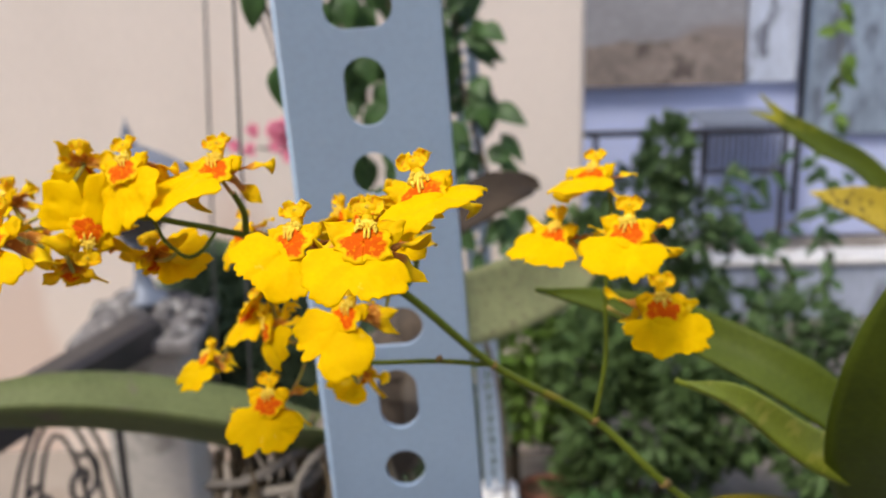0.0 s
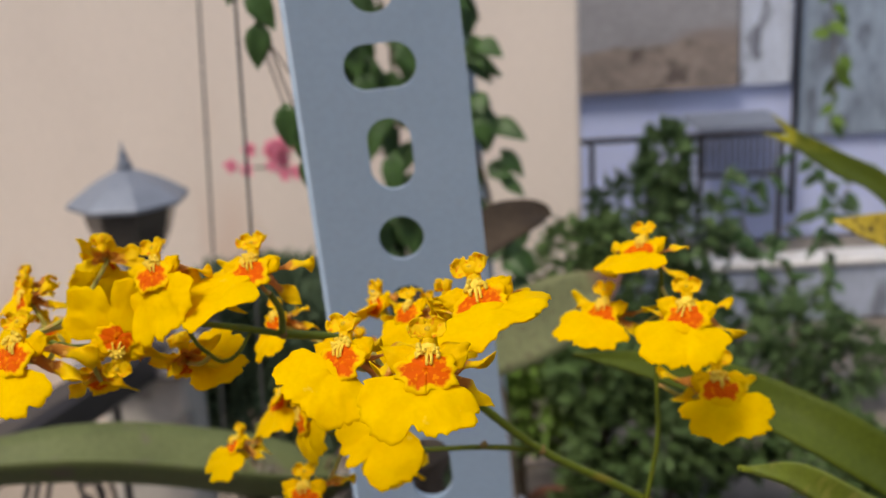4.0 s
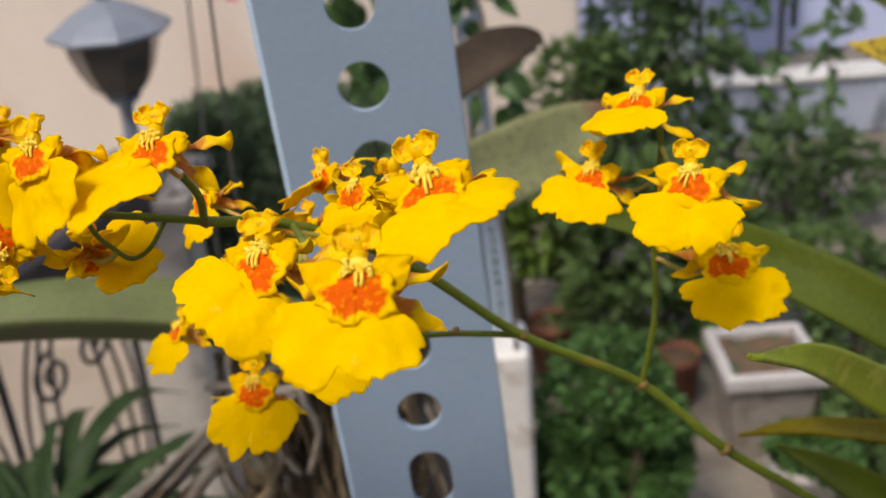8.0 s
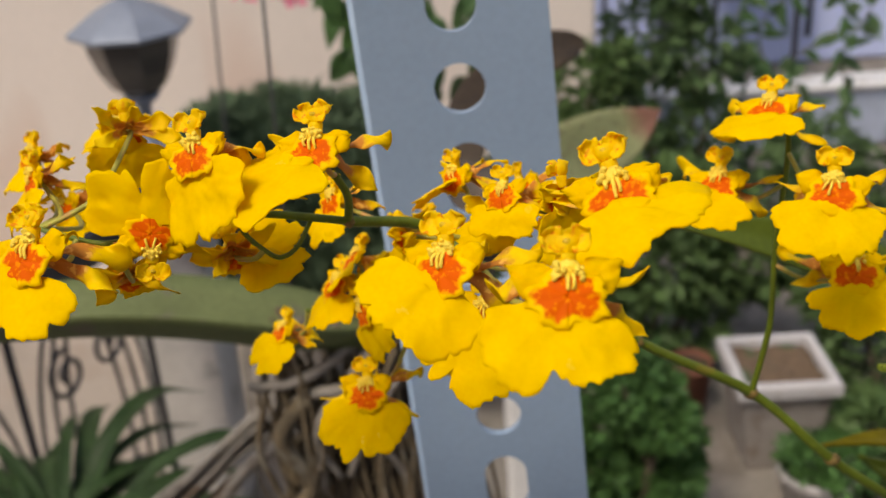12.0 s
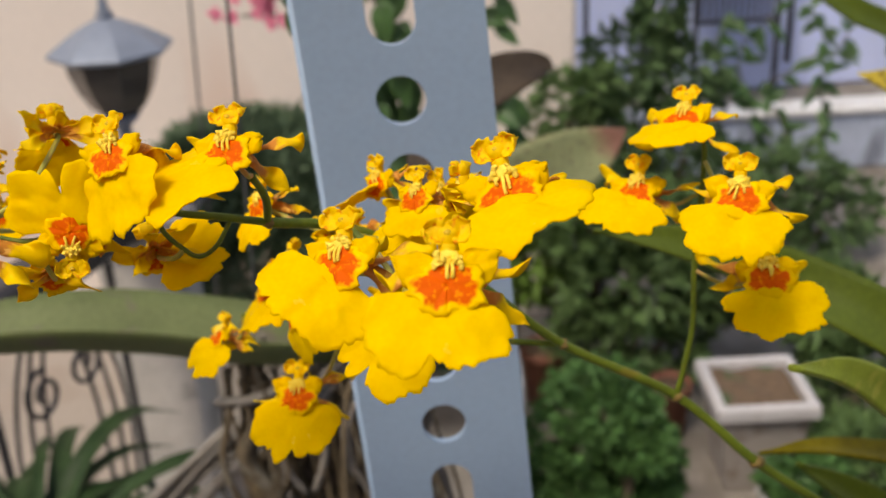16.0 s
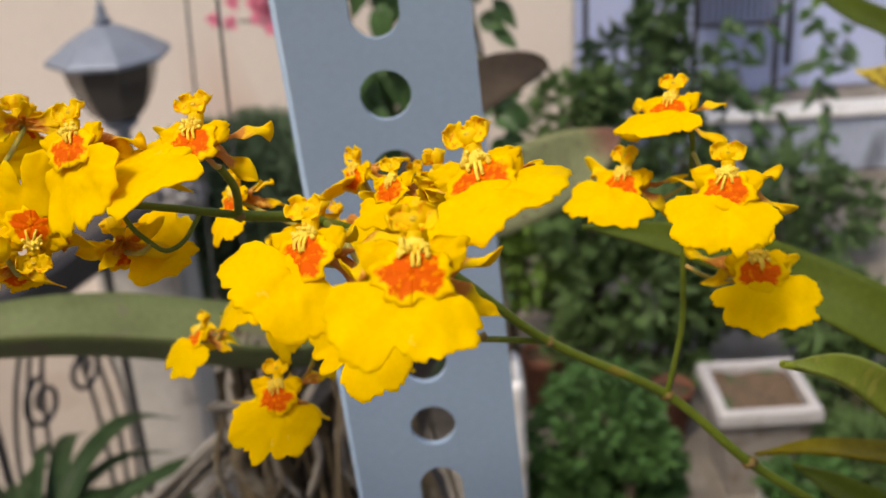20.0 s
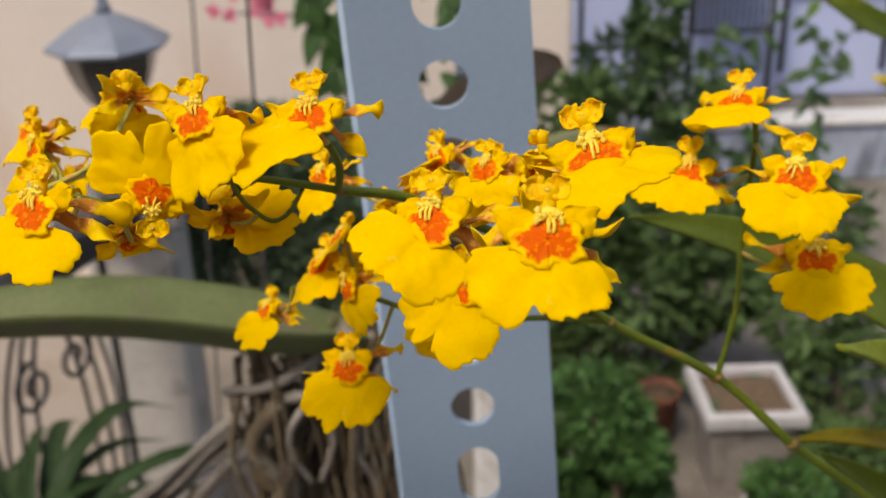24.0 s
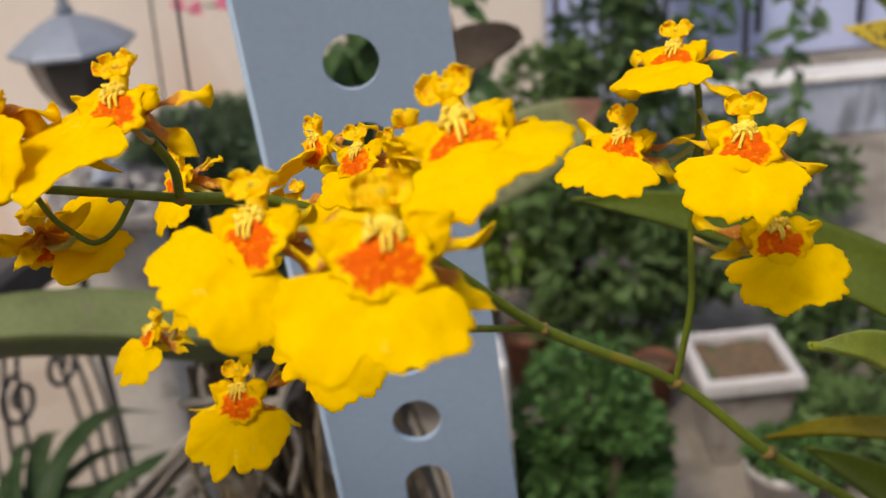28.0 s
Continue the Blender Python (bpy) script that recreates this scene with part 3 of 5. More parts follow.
def lip_geo(w, seed, skirt=0.25, ripple=0.05, length=1.0, cleft=None):
    """The broad skirt of a flower: a narrow waist, wide shoulders and a scalloped hem with a shallow cleft. Local: x right, y up, z out; the waist at the origin."""
    rnd = random.Random(seed)
    ph = [rnd.uniform(0, 6.28) for _ in range(6)]
    skew = rnd.uniform(-0.10, 0.10)
    nicks = [(rnd.uniform(-1.5, 1.5), rnd.uniform(0.02, 0.11), rnd.uniform(0.02, 0.07)) for _ in range(7)]
    cleft = rnd.uniform(0.0, 0.14) if cleft is None else cleft
    mid = rnd.uniform(-0.12, 0.12)
    fold = rnd.uniform(0.004, 0.018)

    def fn(u, v):
        a = (v - 0.5) * 2 * radians(124)
        e = edge_at(a) * 0.90 * (1 + 0.035 * math.sin(3 * a + ph[0]) + 0.02 * math.sin(8 * a + ph[2]) + skew * math.sin(a))
        wave = noise.noise(Vector((a * 2.2, seed * 1.7, 0))) + 0.55 * noise.noise(Vector((a * 6, seed * 2.3, 4))) + 0.22 * noise.noise(Vector((a * 17, seed * 3.3, 8)))
        cut = sum(d * math.exp(-abs((a - c) / s) ** 1.3) for c, d, s in nicks)
        e *= 1 + (0.15 * wave - cut - cleft * math.exp(-abs((a - mid) / 0.10) ** 1.4)) * u ** 1.5
        r = (0.05 + 0.95 * u) * e
        x, y = math.sin(a) * r, -math.cos(a) * r * length
        q = r / 0.6
        z = skirt * (0.30 * q - 0.42 * q * q) - 0.12 * x * x
        z -= fold * math.exp(-((a - mid) / 0.16) ** 2) * q
        z += 0.045 * noise.noise(Vector((x * 4, y * 4, seed))) + 0.012 * noise.noise(Vector((x * 12, y * 12, seed)))
        z += ripple * q ** 3 * (math.sin(2.6 * a + ph[3]) + 0.7 * math.sin(5.7 * a + ph[4]) * q + 0.4 * math.sin(13 * a + ph[5]) * q ** 3)
        return (x * w, y * w, z * w)
    g = Geo().sheet(fn, 14, 120, 0.014 * w)
    return g.blob((0, 0.03 * w, -0.004 * w), (0.150 * w, 0.12 * w, 0.030 * w), 0.2, seed, 7, 14)


def ear_geo(length, width, seed, cup=0.2, wave=0.06):
    """A rounded lobe. Local: grows along +y from the origin, faces +z."""
    def fn(u, v):
        s = (v - 0.5) * 2
        e = max(0.0, 1 - ((u - 0.52) / 0.485) ** 2) ** 0.5 if u > 0.52 else 0.62 + 0.38 * math.sin(u / 0.52 * math.pi / 2)
        w = width / 2 * max(0.05, e) * (1 + 1.6 * wave * noise.noise(Vector((u * 5, s * 2, seed * 1.3))))
        y = length * (u - 0.10 * s * s * u) * (1 + wave * noise.noise(Vector((s * 2.5, seed * 0.7, 3))))
        z = cup * width * s * s * (0.4 + u) - 0.25 * cup * length * u * u + wave * width * noise.noise(Vector((u * 4, s * 3, seed + 9.0)))
        return (s * w, y, z)
    return Geo().sheet(fn, 11, 10, 0.05 * width)


def petal_geo(length, width, seed, bend=0.3, twist=0.0, ripple=0.05, tip=0.72):
    """A petal or sepal: a narrow claw that widens into a wavy blade with a blunt point. Local: grows along +y from the origin, faces +z."""
    rnd = random.Random(seed)
    p0, p1 = rnd.uniform(0, 6.28), rnd.uniform(0, 6.28)
    curl = rnd.uniform(-0.30, 0.30)

    def fn(u, v):
        s = (v - 0.5) * 2
        w = width / 2 * (0.62 + 0.38 * math.exp(-((u - tip) / 0.22) ** 2)) * math.sqrt(max(0.02, 1 - max(0.0, (u - 0.62) / 0.385) ** 2.2))
        edge = 1 + (0.22 * math.sin(9 * u + p0 + 2.5 * s) + 0.10 * math.sin(19 * u + p1 - 2 * s)) * (0.3 + u) + 0.40 * noise.noise(Vector((u * 5, s * 1.5, seed * 0.9)))
        x = s * w * edge + curl * length * 0.35 * u * u
        y = u * length * (1 - 0.05 * s * s)
        z = bend * length * u * u - 0.25 * width * s * s * (1.2 - u) + ripple * length * (math.sin(6 * u + p1) + 0.6 * math.sin(12 * u + p0)) * s * (0.2 + 0.8 * u) + ripple * length * 0.6 * math.sin(6 * u + p0) * u
        c, sn = math.cos(twist * u), math.sin(twist * u)
        return (x * c - z * sn * 0.3, y, z * c + x * sn)
    return Geo().sheet(fn, 20, 8, 0.045 * width)


FLOWERS = []


def flower(plant, c, right, down, lip_right, lip_down, w, seed, skirt=0.25, lip_length=1.0, lip_size=1.0, cleft=None, swept=0.0, label=""):
    """One dancing-lady bloom at c, about w metres across its lip: column with winged cap, crest and callus, side lobes, lip, swept-back petals and sepals."""
    rnd = random.Random(seed * 13 + 5)
    f = Matrix.Translation(c) @ axes(right, down)
    fl = Matrix.Translation(Vector(c)) @ axes(lip_right, lip_down) @ Matrix.Translation((0, -0.155 * w, 0.01 * w))
    FLOWERS.append((Vector(c), f))
    front = f.to_3x3().col[2].dot(Vector((0, -0.9, 0.43))) > 0.45
    petal_mat, sepal_mat = (PETAL, SEPAL) if front else (PETAL_BACK, PETAL_BACK)
    # slender column that ends in a rounded hood between two speckled wings
    g = Geo()
    g.tube([(0, 0.12 * w, -0.01 * w), (0, 0.18 * w, 0.01 * w), (0, 0.25 * w, 0.025 * w)], 0.055 * w, 12, 4, 0.065 * w)
    g.blob((0, 0.325 * w, 0.030 * w), (0.085 * w, 0.090 * w, 0.060 * w), 0.25, seed, 9, 14, 1.6)
    head = part("flower", g.moved(f), COLUMN, plant, label or "yellow bloom with an orange-red crest and a frilled skirt-like lip")
    for s in (-1, 1):
        wing = ear_geo(0.165 * w, 0.185 * w, seed + s * 3, 0.30, 0.16)
        wing.moved(f @ Matrix.Translation((s * 0.018 * w, 0.290 * w, 0.050 * w)) @ Matrix.Rotation(-s * rnd.uniform(0.85, 1.25), 4, "Z") @ Matrix.Rotation(0.15, 4, "X"))
        part("column_wing", wing, WING, head, "rounded wing speckled with orange")
    pit = Geo().blob((0, 0.315 * w, 0.086 * w), (0.026 * w, 0.020 * w, 0.012 * w), 0.3, seed + 3, 6, 10)
    part("stigma", pit.moved(f), STIGMA, head, "olive hollow at the tip")
    # crest: a blotched orange plate with a ragged hem, under a knobbly cream callus with drooping teeth
    lobes = rnd.uniform(0, 6.28)

    def plate(u, v):
        a = (v - 0.5) * 2 * math.pi
        r = (0.02 + 0.98 * u) * (1 + (0.10 * math.sin(5 * a + lobes) + 0.07 * math.sin(11 * a + seed * 2) + 0.05 * math.sin(19 * a + seed)) * u)
        x, y = 0.245 * w * r * math.sin(a) * (1 - 0.10 * math.cos(a)), 0.195 * w * r * math.cos(a) - 0.035 * w
        return (x, y, 0.070 * w - 0.026 * w * u * u + 0.010 * w * math.sin(7 * a + seed) * u)
    part("crest", Geo().sheet(plate, 7, 44, 0.02 * w).moved(f), ORANGE, head, "blotched orange-red crest")
    g = Geo()
    for x, low in ((-0.046, 0.040), (-0.006, 0.000), (0.044, 0.015)):
        x, top, low = (x + rnd.uniform(-0.012, 0.012)) * w, 0.100 * w, (low + rnd.uniform(-0.025, 0.025)) * w
        lean = rnd.uniform(-0.03, 0.015) * w
        g.tube([(x * 0.7, top, 0.080 * w), (x + lean * 0.3, (top + low) / 2, 0.106 * w), (x * 1.1 + lean, low, 0.090 * w)], 0.0135 * w, 8, 4, 0.012 * w, 0.5)
        g.blob((x * 1.1 + lean, low, 0.090 * w), 0.0135 * w, 0.6, seed + x * 900, 5, 7, 2.0)
    g.blob((0, 0.140 * w, 0.062 * w), (0.085 * w, 0.055 * w, 0.036 * w), 0.5, seed + 0.5, 7, 14, 2.2)
    for k in range(26):
        q = rnd.uniform(-1, 1)
        g.blob((q * 0.092 * w, (0.155 - 0.045 * q * q) * w + rnd.uniform(-0.040, 0.040) * w, 0.082 * w + rnd.uniform(-0.015, 0.022) * w), rnd.uniform(0.012, 0.024) * w, 0.7, seed + k, 5, 7, 2.5)
    part("callus", g.moved(f), CREAM, head, "knobbly cream callus")
    # side lobes of the lip: two rounded ears beside the crest
    for s in (-1, 1):
        lobe = ear_geo(rnd.uniform(0.28, 0.34) * w, rnd.uniform(0.22, 0.27) * w, seed + 7 * s, -0.16, 0.18)
        lobe.moved(f @ Matrix.Translation((s * 0.035 * w, 0.035 * w, 0.012 * w)) @ Matrix.Rotation(-s * (1.22 + rnd.uniform(-0.18, 0.18)), 4, "Z") @ Matrix.Rotation(0.08, 4, "X"))
        part("side_lobe", lobe, LOBE, head)
    lip = lip_geo(w * lip_size, seed, skirt * 0.8, 0.040, lip_length, cleft)
    part("lip", lip.moved(fl), YELLOW, head, "broad frilled lemon-yellow lip")
    # petals and sepals swept back behind the face: two petals, a back sepal and two side sepals
    for name, turn, sweep, length, width, mat in (("petal", 1.25, 0.50, 0.62, 0.205, petal_mat), ("sepal", 1.95, 0.60, 0.64, 0.170, sepal_mat)):
        for s in (-1, 1):
            k = seed + (11 if name == "petal" else 17) * s
            p = petal_geo(length * w * rnd.uniform(0.90, 1.10), width * w, k, rnd.uniform(-0.25, 0.30), rnd.uniform(0.2, 1.1) * s, 0.20)
            p.moved(f @ Matrix.Translation((s * 0.02 * w, 0.07 * w, -0.05 * w)) @ Matrix.Rotation(-s * (turn + rnd.uniform(-0.22, 0.22)), 4, "Z") @ Matrix.Rotation(-sweep - swept - rnd.uniform(-0.1, 0.2), 4, "X"))
            part(name, p, mat, head, "yellow petal barred with brown" if name == "petal" else "")
    p = petal_geo(0.46 * w, 0.16 * w, seed + 23, -0.2, 0.3, 0.09)
    p.moved(f @ Matrix.Translation((0, 0.10 * w, -0.06 * w)) @ Matrix.Rotation(rnd.uniform(-0.3, 0.3), 4, "Z") @ Matrix.Rotation(-0.85, 4, "X"))
    part("sepal", p, sepal_mat, head)
    return head


orchid = thing("orchid_plant", (0.13, 0.24, 1.27), "yellow dancing-lady orchid with arching flower sprays and strap leaves", "orchid")
# stems
J_NODE2, J_NODE1, J_FORK, J_LEFT = (0.0430, 0.2001, 1.3851), (0.0282, 0.2009, 1.3995), (0.0075, 0.1946, 1.4149), (-0.034, 0.172, 1.449)
STEMS = [
    ([(0.118, 0.235, 1.29), (0.088, 0.218, 1.338), (0.062, 0.206, 1.367), J_NODE2, J_NODE1, J_FORK, (-0.0092, 0.187, 1.4331), (-0.024, 0.18, 1.4439), J_LEFT], 0.00100, 0.00070),
    ([J_LEFT, (-0.0426, 0.168, 1.4523), (-0.0504, 0.165, 1.4543), (-0.0615, 0.163, 1.4520), (-0.0680, 0.164, 1.4530), (-0.074, 0.172, 1.4505)], 0.00055, 0.00032),
    ([J_NODE1, (0.0295, 0.2005, 1.4075), (0.0302, 0.2, 1.4151), (0.0297, 0.199, 1.4285), (0.0305, 0.199, 1.4440), (0.030, 0.2005, 1.449)], 0.00055, 0.00045),
    ([J_FORK, (-0.0029, 0.195, 1.4158), (-0.0207, 0.198, 1.415), (-0.036, 0.203, 1.418), (-0.047, 0.209, 1.416)], 0.00055, 0.00045),
    ([J_LEFT, (-0.0335, 0.1695, 1.4535), (-0.0345, 0.167, 1.4575)], 0.00055, 0.0005),
    ([(-0.0472, 0.166, 1.4534), (-0.0464, 0.167, 1.4503), (-0.0448, 0.167, 1.4484), (-0.0424, 0.166, 1.4473), (-0.0402, 0.167, 1.4481), (-0.0386, 0.170, 1.4502)], 0.00034, 0.0003),
    ([(-0.0092, 0.187, 1.4331), (-0.0066, 0.185, 1.4381), (-0.0050, 0.168, 1.4520), (-0.0036, 0.150, 1.4605)], 0.00055, 0.00045),
    ([(-0.024, 0.18, 1.4439), (-0.0205, 0.165, 1.4480), (-0.0185, 0.150, 1.4540)], 0.00055, 0.00045),
]
for pts, r0, r1 in STEMS:
    part("stem", Geo().tube(pts, r0, 10, 8, r1, 0.08), STEM, orchid, "smooth green flower stem")
for p, r in ((J_NODE2, 0.0014), (J_NODE1, 0.00125), (J_FORK, 0.0010), (J_LEFT, 0.0009), ((-0.0029, 0.195, 1.4163), 0.0008)):
    part("node", Geo().blob(p, (r, r, r * 0.9), 0.35, r * 900, 7, 10), HUSK, orchid, "small brown node")

BLOOMS = [
    # centre, right, down, lip right, lip down, width, skirt, lip length
    ((0.0264, 0.1964, 1.4516), (0.80, -0.22, 0.55), (-0.30, -0.85, 0.40), (0.95, 0.24, 0.1), (-0.71, -0.44, 0.55), 0.0132, 0.30, 1.0),
    ((0.0197, 0.1970, 1.4400), (0.80, -0.18, 0.55), (-0.25, -0.90, 0.30), (0.95, 0.10, 0.2), (-0.72, -0.58, 0.45), 0.0138, 0.30, 1.1),
    ((0.0303, 0.1780, 1.4461), (0.92, -0.15, 0.35), (-0.15, -0.95, 0.20), (0.97, -0.12, 0.1), (-0.20, -0.85, 0.49), 0.0150, 0.25, 1.05),
    ((0.0390, 0.1903, 1.4273), (1.0, -0.03, 0.0), (0.0, -1.0, 0.20), (1.0, -0.10, 0.0), (0.12, -0.86, 0.50), 0.0164, 0.25, 1.02),
    ((-0.0106, 0.1277, 1.4607), (1.0, -0.03, 0.0), (-0.05, -0.92, 0.38), (1.0, -0.10, 0.05), (-0.20, -0.87, 0.45), 0.0143, 0.25, 1.12),
    ((-0.0214, 0.1411, 1.4569), (0.85, -0.10, 0.5), (-0.12, -0.92, 0.35), (0.88, -0.38, 0.22), (-0.60, -0.68, 0.40), 0.0142, 0.25, 1.10),
    ((-0.0036, 0.1437, 1.4627), (0.92, 0.14, 0.30), (0.20, -0.90, 0.35), (0.97, 0.20, 0.0), (0.42, -0.42, 0.85), 0.0150, 0.30, 0.95),
    ((-0.0360, 0.1626, 1.4621), (0.92, -0.08, 0.4), (-0.08, -0.93, 0.35), (0.50, -0.40, 0.75), (-0.86, -0.42, 0.28), 0.0142, 0.30, 1.45),
    ((-0.0494, 0.1612, 1.4630), (0.90, -0.05, 0.4), (0.05, -0.93, 0.35), (0.80, 0.10, 0.55), (0.10, -0.95, 0.25), 0.0128, 0.30, 1.30),
    ((-0.0565, 0.1619, 1.4529), (-0.95, 0.0, 0.3), (0.05, 0.95, 0.10), (-1.0, 0.0, 0.1), (-0.15, 0.95, 0.25), 0.0125, 0.20, 1.15),
    ((-0.0635, 0.1820, 1.4590), (-0.80, 0.0, 0.6), (-0.05, -0.95, -0.20), (-0.80, 0.0, 0.6), (-0.20, -0.90, -0.30), 0.0115, 0.25, 1.0),
    ((-0.0682, 0.1541, 1.4545), (0.92, 0.05, 0.4), (-0.10, -0.95, 0.30), (0.95, 0.20, 0.1), (-0.30, -0.88, 0.36), 0.0150, 0.25, 1.0),
    ((-0.0780, 0.1840, 1.4520), (0.60, 0.0, 0.8), (-0.10, -0.95, 0.0), (0.60, 0.0, 0.8), (-0.30, -0.80, 0.30), 0.0115, 0.30, 1.0),
    ((-0.0489, 0.1710, 1.4455), (-0.90, 0.20, 0.3), (0.30, -0.90, -0.20), (0.1, -0.80, 0.55), (0.97, 0.10, 0.20), 0.0115, 0.25, 1.45),
    ((-0.0525, 0.2123, 1.4099), (0.50, -0.20, 0.85), (-0.40, -0.80, 0.20), (0.45, -0.45, 0.8), (-0.60, -0.70, 0.35), 0.0110, 0.30, 1.2),
    ((-0.0366, 0.1942, 1.4080), (1.0, 0.05, 0.2), (-0.05, -0.95, 0.30), (1.0, 0.07, 0.0), (-0.10, -0.93, 0.36), 0.0140, 0.25, 1.25),
    ((-0.0405, 0.2030, 1.4232), (0.70, 0.40, 0.5), (-0.40, -0.85, 0.20), (0.7, 0.4, 0.55), (-0.45, -0.80, 0.35), 0.0130, 0.30, 1.0),
    ((-0.0352, 0.1930, 1.4240), (0.42, 0.10, 0.90), (0.15, -0.95, 0.20), (0.55, 0.2, 0.80), (0.32, -0.90, 0.25), 0.0120, 0.30, 1.1),
    ((-0.0370, 0.2010, 1.4290), (0.50, 0.30, 0.8), (-0.50, -0.75, 0.20), (0.5, 0.4, 0.7), (-0.60, -0.65, 0.30), 0.0110, 0.30, 1.0),
    ((-0.0174, 0.1682, 1.4358), (0.8, -0.2, 0.55), (-0.25, -0.92, 0.10), (0.85, -0.40, 0.2), (-0.52, -0.82, 0.25), 0.0130, 0.25, 1.35),
    ((-0.0203, 0.2150, 1.4046), (-0.80, 0.30, 0.4), (-0.40, -0.85, -0.20), (0.6, -0.7, 0.3), (-0.85, -0.50, 0.20), 0.0105, 0.25, 1.1),
    ((-0.0200, 0.1900, 1.4465), (0.60, -0.10, 0.8), (-0.10, -0.93, 0.10), (0.5, 0.3, 0.8), (-0.80, -0.45, 0.30), 0.0105, 0.30, 1.2),
    ((-0.0082, 0.1560, 1.4575), (-0.70, 0.10, 0.7), (-0.10, -0.95, -0.20), (-0.7, 0.0, 0.7), (0.10, -0.90, -0.40), 0.0100, 0.25, 0.9),
    ((-0.0379, 0.1900, 1.4441), (0.65, -0.10, 0.75), (-0.15, -0.95, 0.10), (0.60, 0.0, 0.8), (-0.30, -0.90, 0.20), 0.0105, 0.30, 1.0),
    ((-0.0614, 0.1663, 1.4456), (-0.85, 0.20, 0.4), (0.10, -0.95, -0.25), (-0.8, 0.2, 0.5), (0.20, -0.70, -0.60), 0.0100, 0.25, 0.8),
    ((-0.0140, 0.1700, 1.4520), (0.85, 0.2, 0.4), (-0.10, -0.9, 0.3), (0.9, 0.1, 0.4), (-0.20, -0.85, 0.30), 0.0095, 0.25, 0.9),
    ((-0.0870, 0.2063, 1.4476), (0.75, 0.10, 0.60), (-0.20, -0.92, 0.25), (0.70, 0.2, 0.60), (-0.45, -0.82, 0.30), 0.0105, 0.30, 1.00),
    ((-0.0827, 0.2047, 1.4392), (0.8, 0.3, 0.5), (0.3, -0.9, 0.2), (0.8, 0.2, 0.5), (0.3, -0.85, 0.3), 0.0105, 0.25, 0.90),
    ((-0.0750, 0.2128, 1.4496), (0.7, -0.2, 0.6), (-0.4, -0.85, 0.2), (0.7, -0.2, 0.6), (-0.6, -0.7, 0.3), 0.0105, 0.25, 0.90),
    ((-0.0156, 0.1753, 1.4468), (0.7, -0.3, 0.6), (-0.3, -0.9, 0.3), (0.7, -0.3, 0.6), (-0.4, -0.85, 0.3), 0.0095, 0.25, 0.80),
    ((-0.0079, 0.1657, 1.4497), (0.8, 0.2, 0.5), (0.1, -0.93, 0.35), (0.8, 0.2, 0.5), (0.2, -0.9, 0.3), 0.0090, 0.25, 0.80),
    ((-0.0277, 0.1863, 1.4395), (-0.6, 0.2, 0.8), (0.2, -0.95, 0.1), (0.6, 0.2, 0.8), (0.1, -0.95, 0.2), 0.0100, 0.25, 1.00),
    ((-0.0104, 0.1894, 1.4446), (0.7, 0.2, 0.6), (0.2, -0.92, 0.2), (0.7, 0.1, 0.7), (0.3, -0.85, 0.3), 0.0095, 0.25, 0.80),
    ((-0.0162, 0.1817, 1.4428), (-0.6, 0.2, 0.7), (0.3, -0.9, 0.1), (0.6, -0.2, 0.7), (-0.3, -0.85, 0.3), 0.0092, 0.25, 0.80),
    ((-0.0255, 0.1997, 1.4348), (0.6, -0.3, 0.7), (-0.4, -0.85, 0.2), (0.6, -0.3, 0.7), (-0.5, -0.8, 0.3), 0.0095, 0.25, 0.90),
]
# blooms unlike the rest: the lip's size, the depth of its cleft, and how much further the petals sweep back
SHAPES = {0: (1.1, 0.05), 4: (0.88, 0.08), 5: (0.94, 0.06), 6: (1.04, 0.04, 0.45), 9: (1.05, 0.55), 15: (1.0, 0.20), 19: (1.05, 0.30), 24: (0.45, 0.1)}
for i, (c, r, d, lr, ld, w, sk, ln) in enumerate(BLOOMS):
    flower(orchid, c, r, d, lr, ld, w, i + 1, sk, ln, *SHAPES.get(i, ()))
# flower stalks: from the back of each bloom to the nearest stem
line = [p for pts, _, _ in STEMS for p in smooth_line(pts, 8)]
for c, f in FLOWERS:
    back = f @ Vector((0, -0.0002, -0.0012))
    near = min(line, key=lambda p: (p - back).length + max(0, p.z - back.z) * 1.2 + max(0, back.z - p.z - 0.01) * 1.5)
    mid = (back + near) / 2 + (f.to_3x3() @ Vector((0, -0.25, -0.6))) * min(0.006, (near - back).length * 0.35)
    part("flower_stalk", Geo().tube([f @ Vector((0, 0.0004, -0.0002)), back, mid, near], 0.00036, 8, 5, 0.00036), STALK, orchid)


def strap_leaf(points, width, fold=0.25, tip=0.18, root=0.6, up=(0, 0, 1), notch=0.0, thick=0.0009, seed=0, n=22):
    """A long folded leaf along points from root to tip."""
    line = smooth_line(points, 10)

    def fn(u, v):
        s = (v - 0.5) * 2
        k = u * (1 - notch * (1 - abs(s)) * u ** 8) * (len(line) - 1)
        i = min(int(k), len(line) - 2)
        p = line[i].lerp(line[i + 1], k - i)
        t = (line[i + 1] - line[i]).normalized()
        side = t.cross(Vector(up)).normalized()
        nor = side.cross(t)
        w = width / 2 * (root + (1 - root) * min(1, u / 0.3)) * (1 if u < 1 - tip * 2.2 else max(0.03, 1 - ((u - 1 + tip * 2.2) / (tip * 2.2)) ** 1.8))
        if notch:
            w = max(w, width * 0.30) * (1 + 0.5 * u ** 10)
        wave = 0.05 * width * noise.noise(Vector((u * 5 + seed, s * 0.6, seed)))
        return p + side * s * w + nor * (fold * w * abs(s) ** 1.3 + wave)
    return Geo().sheet(fn, n, 8, thick)


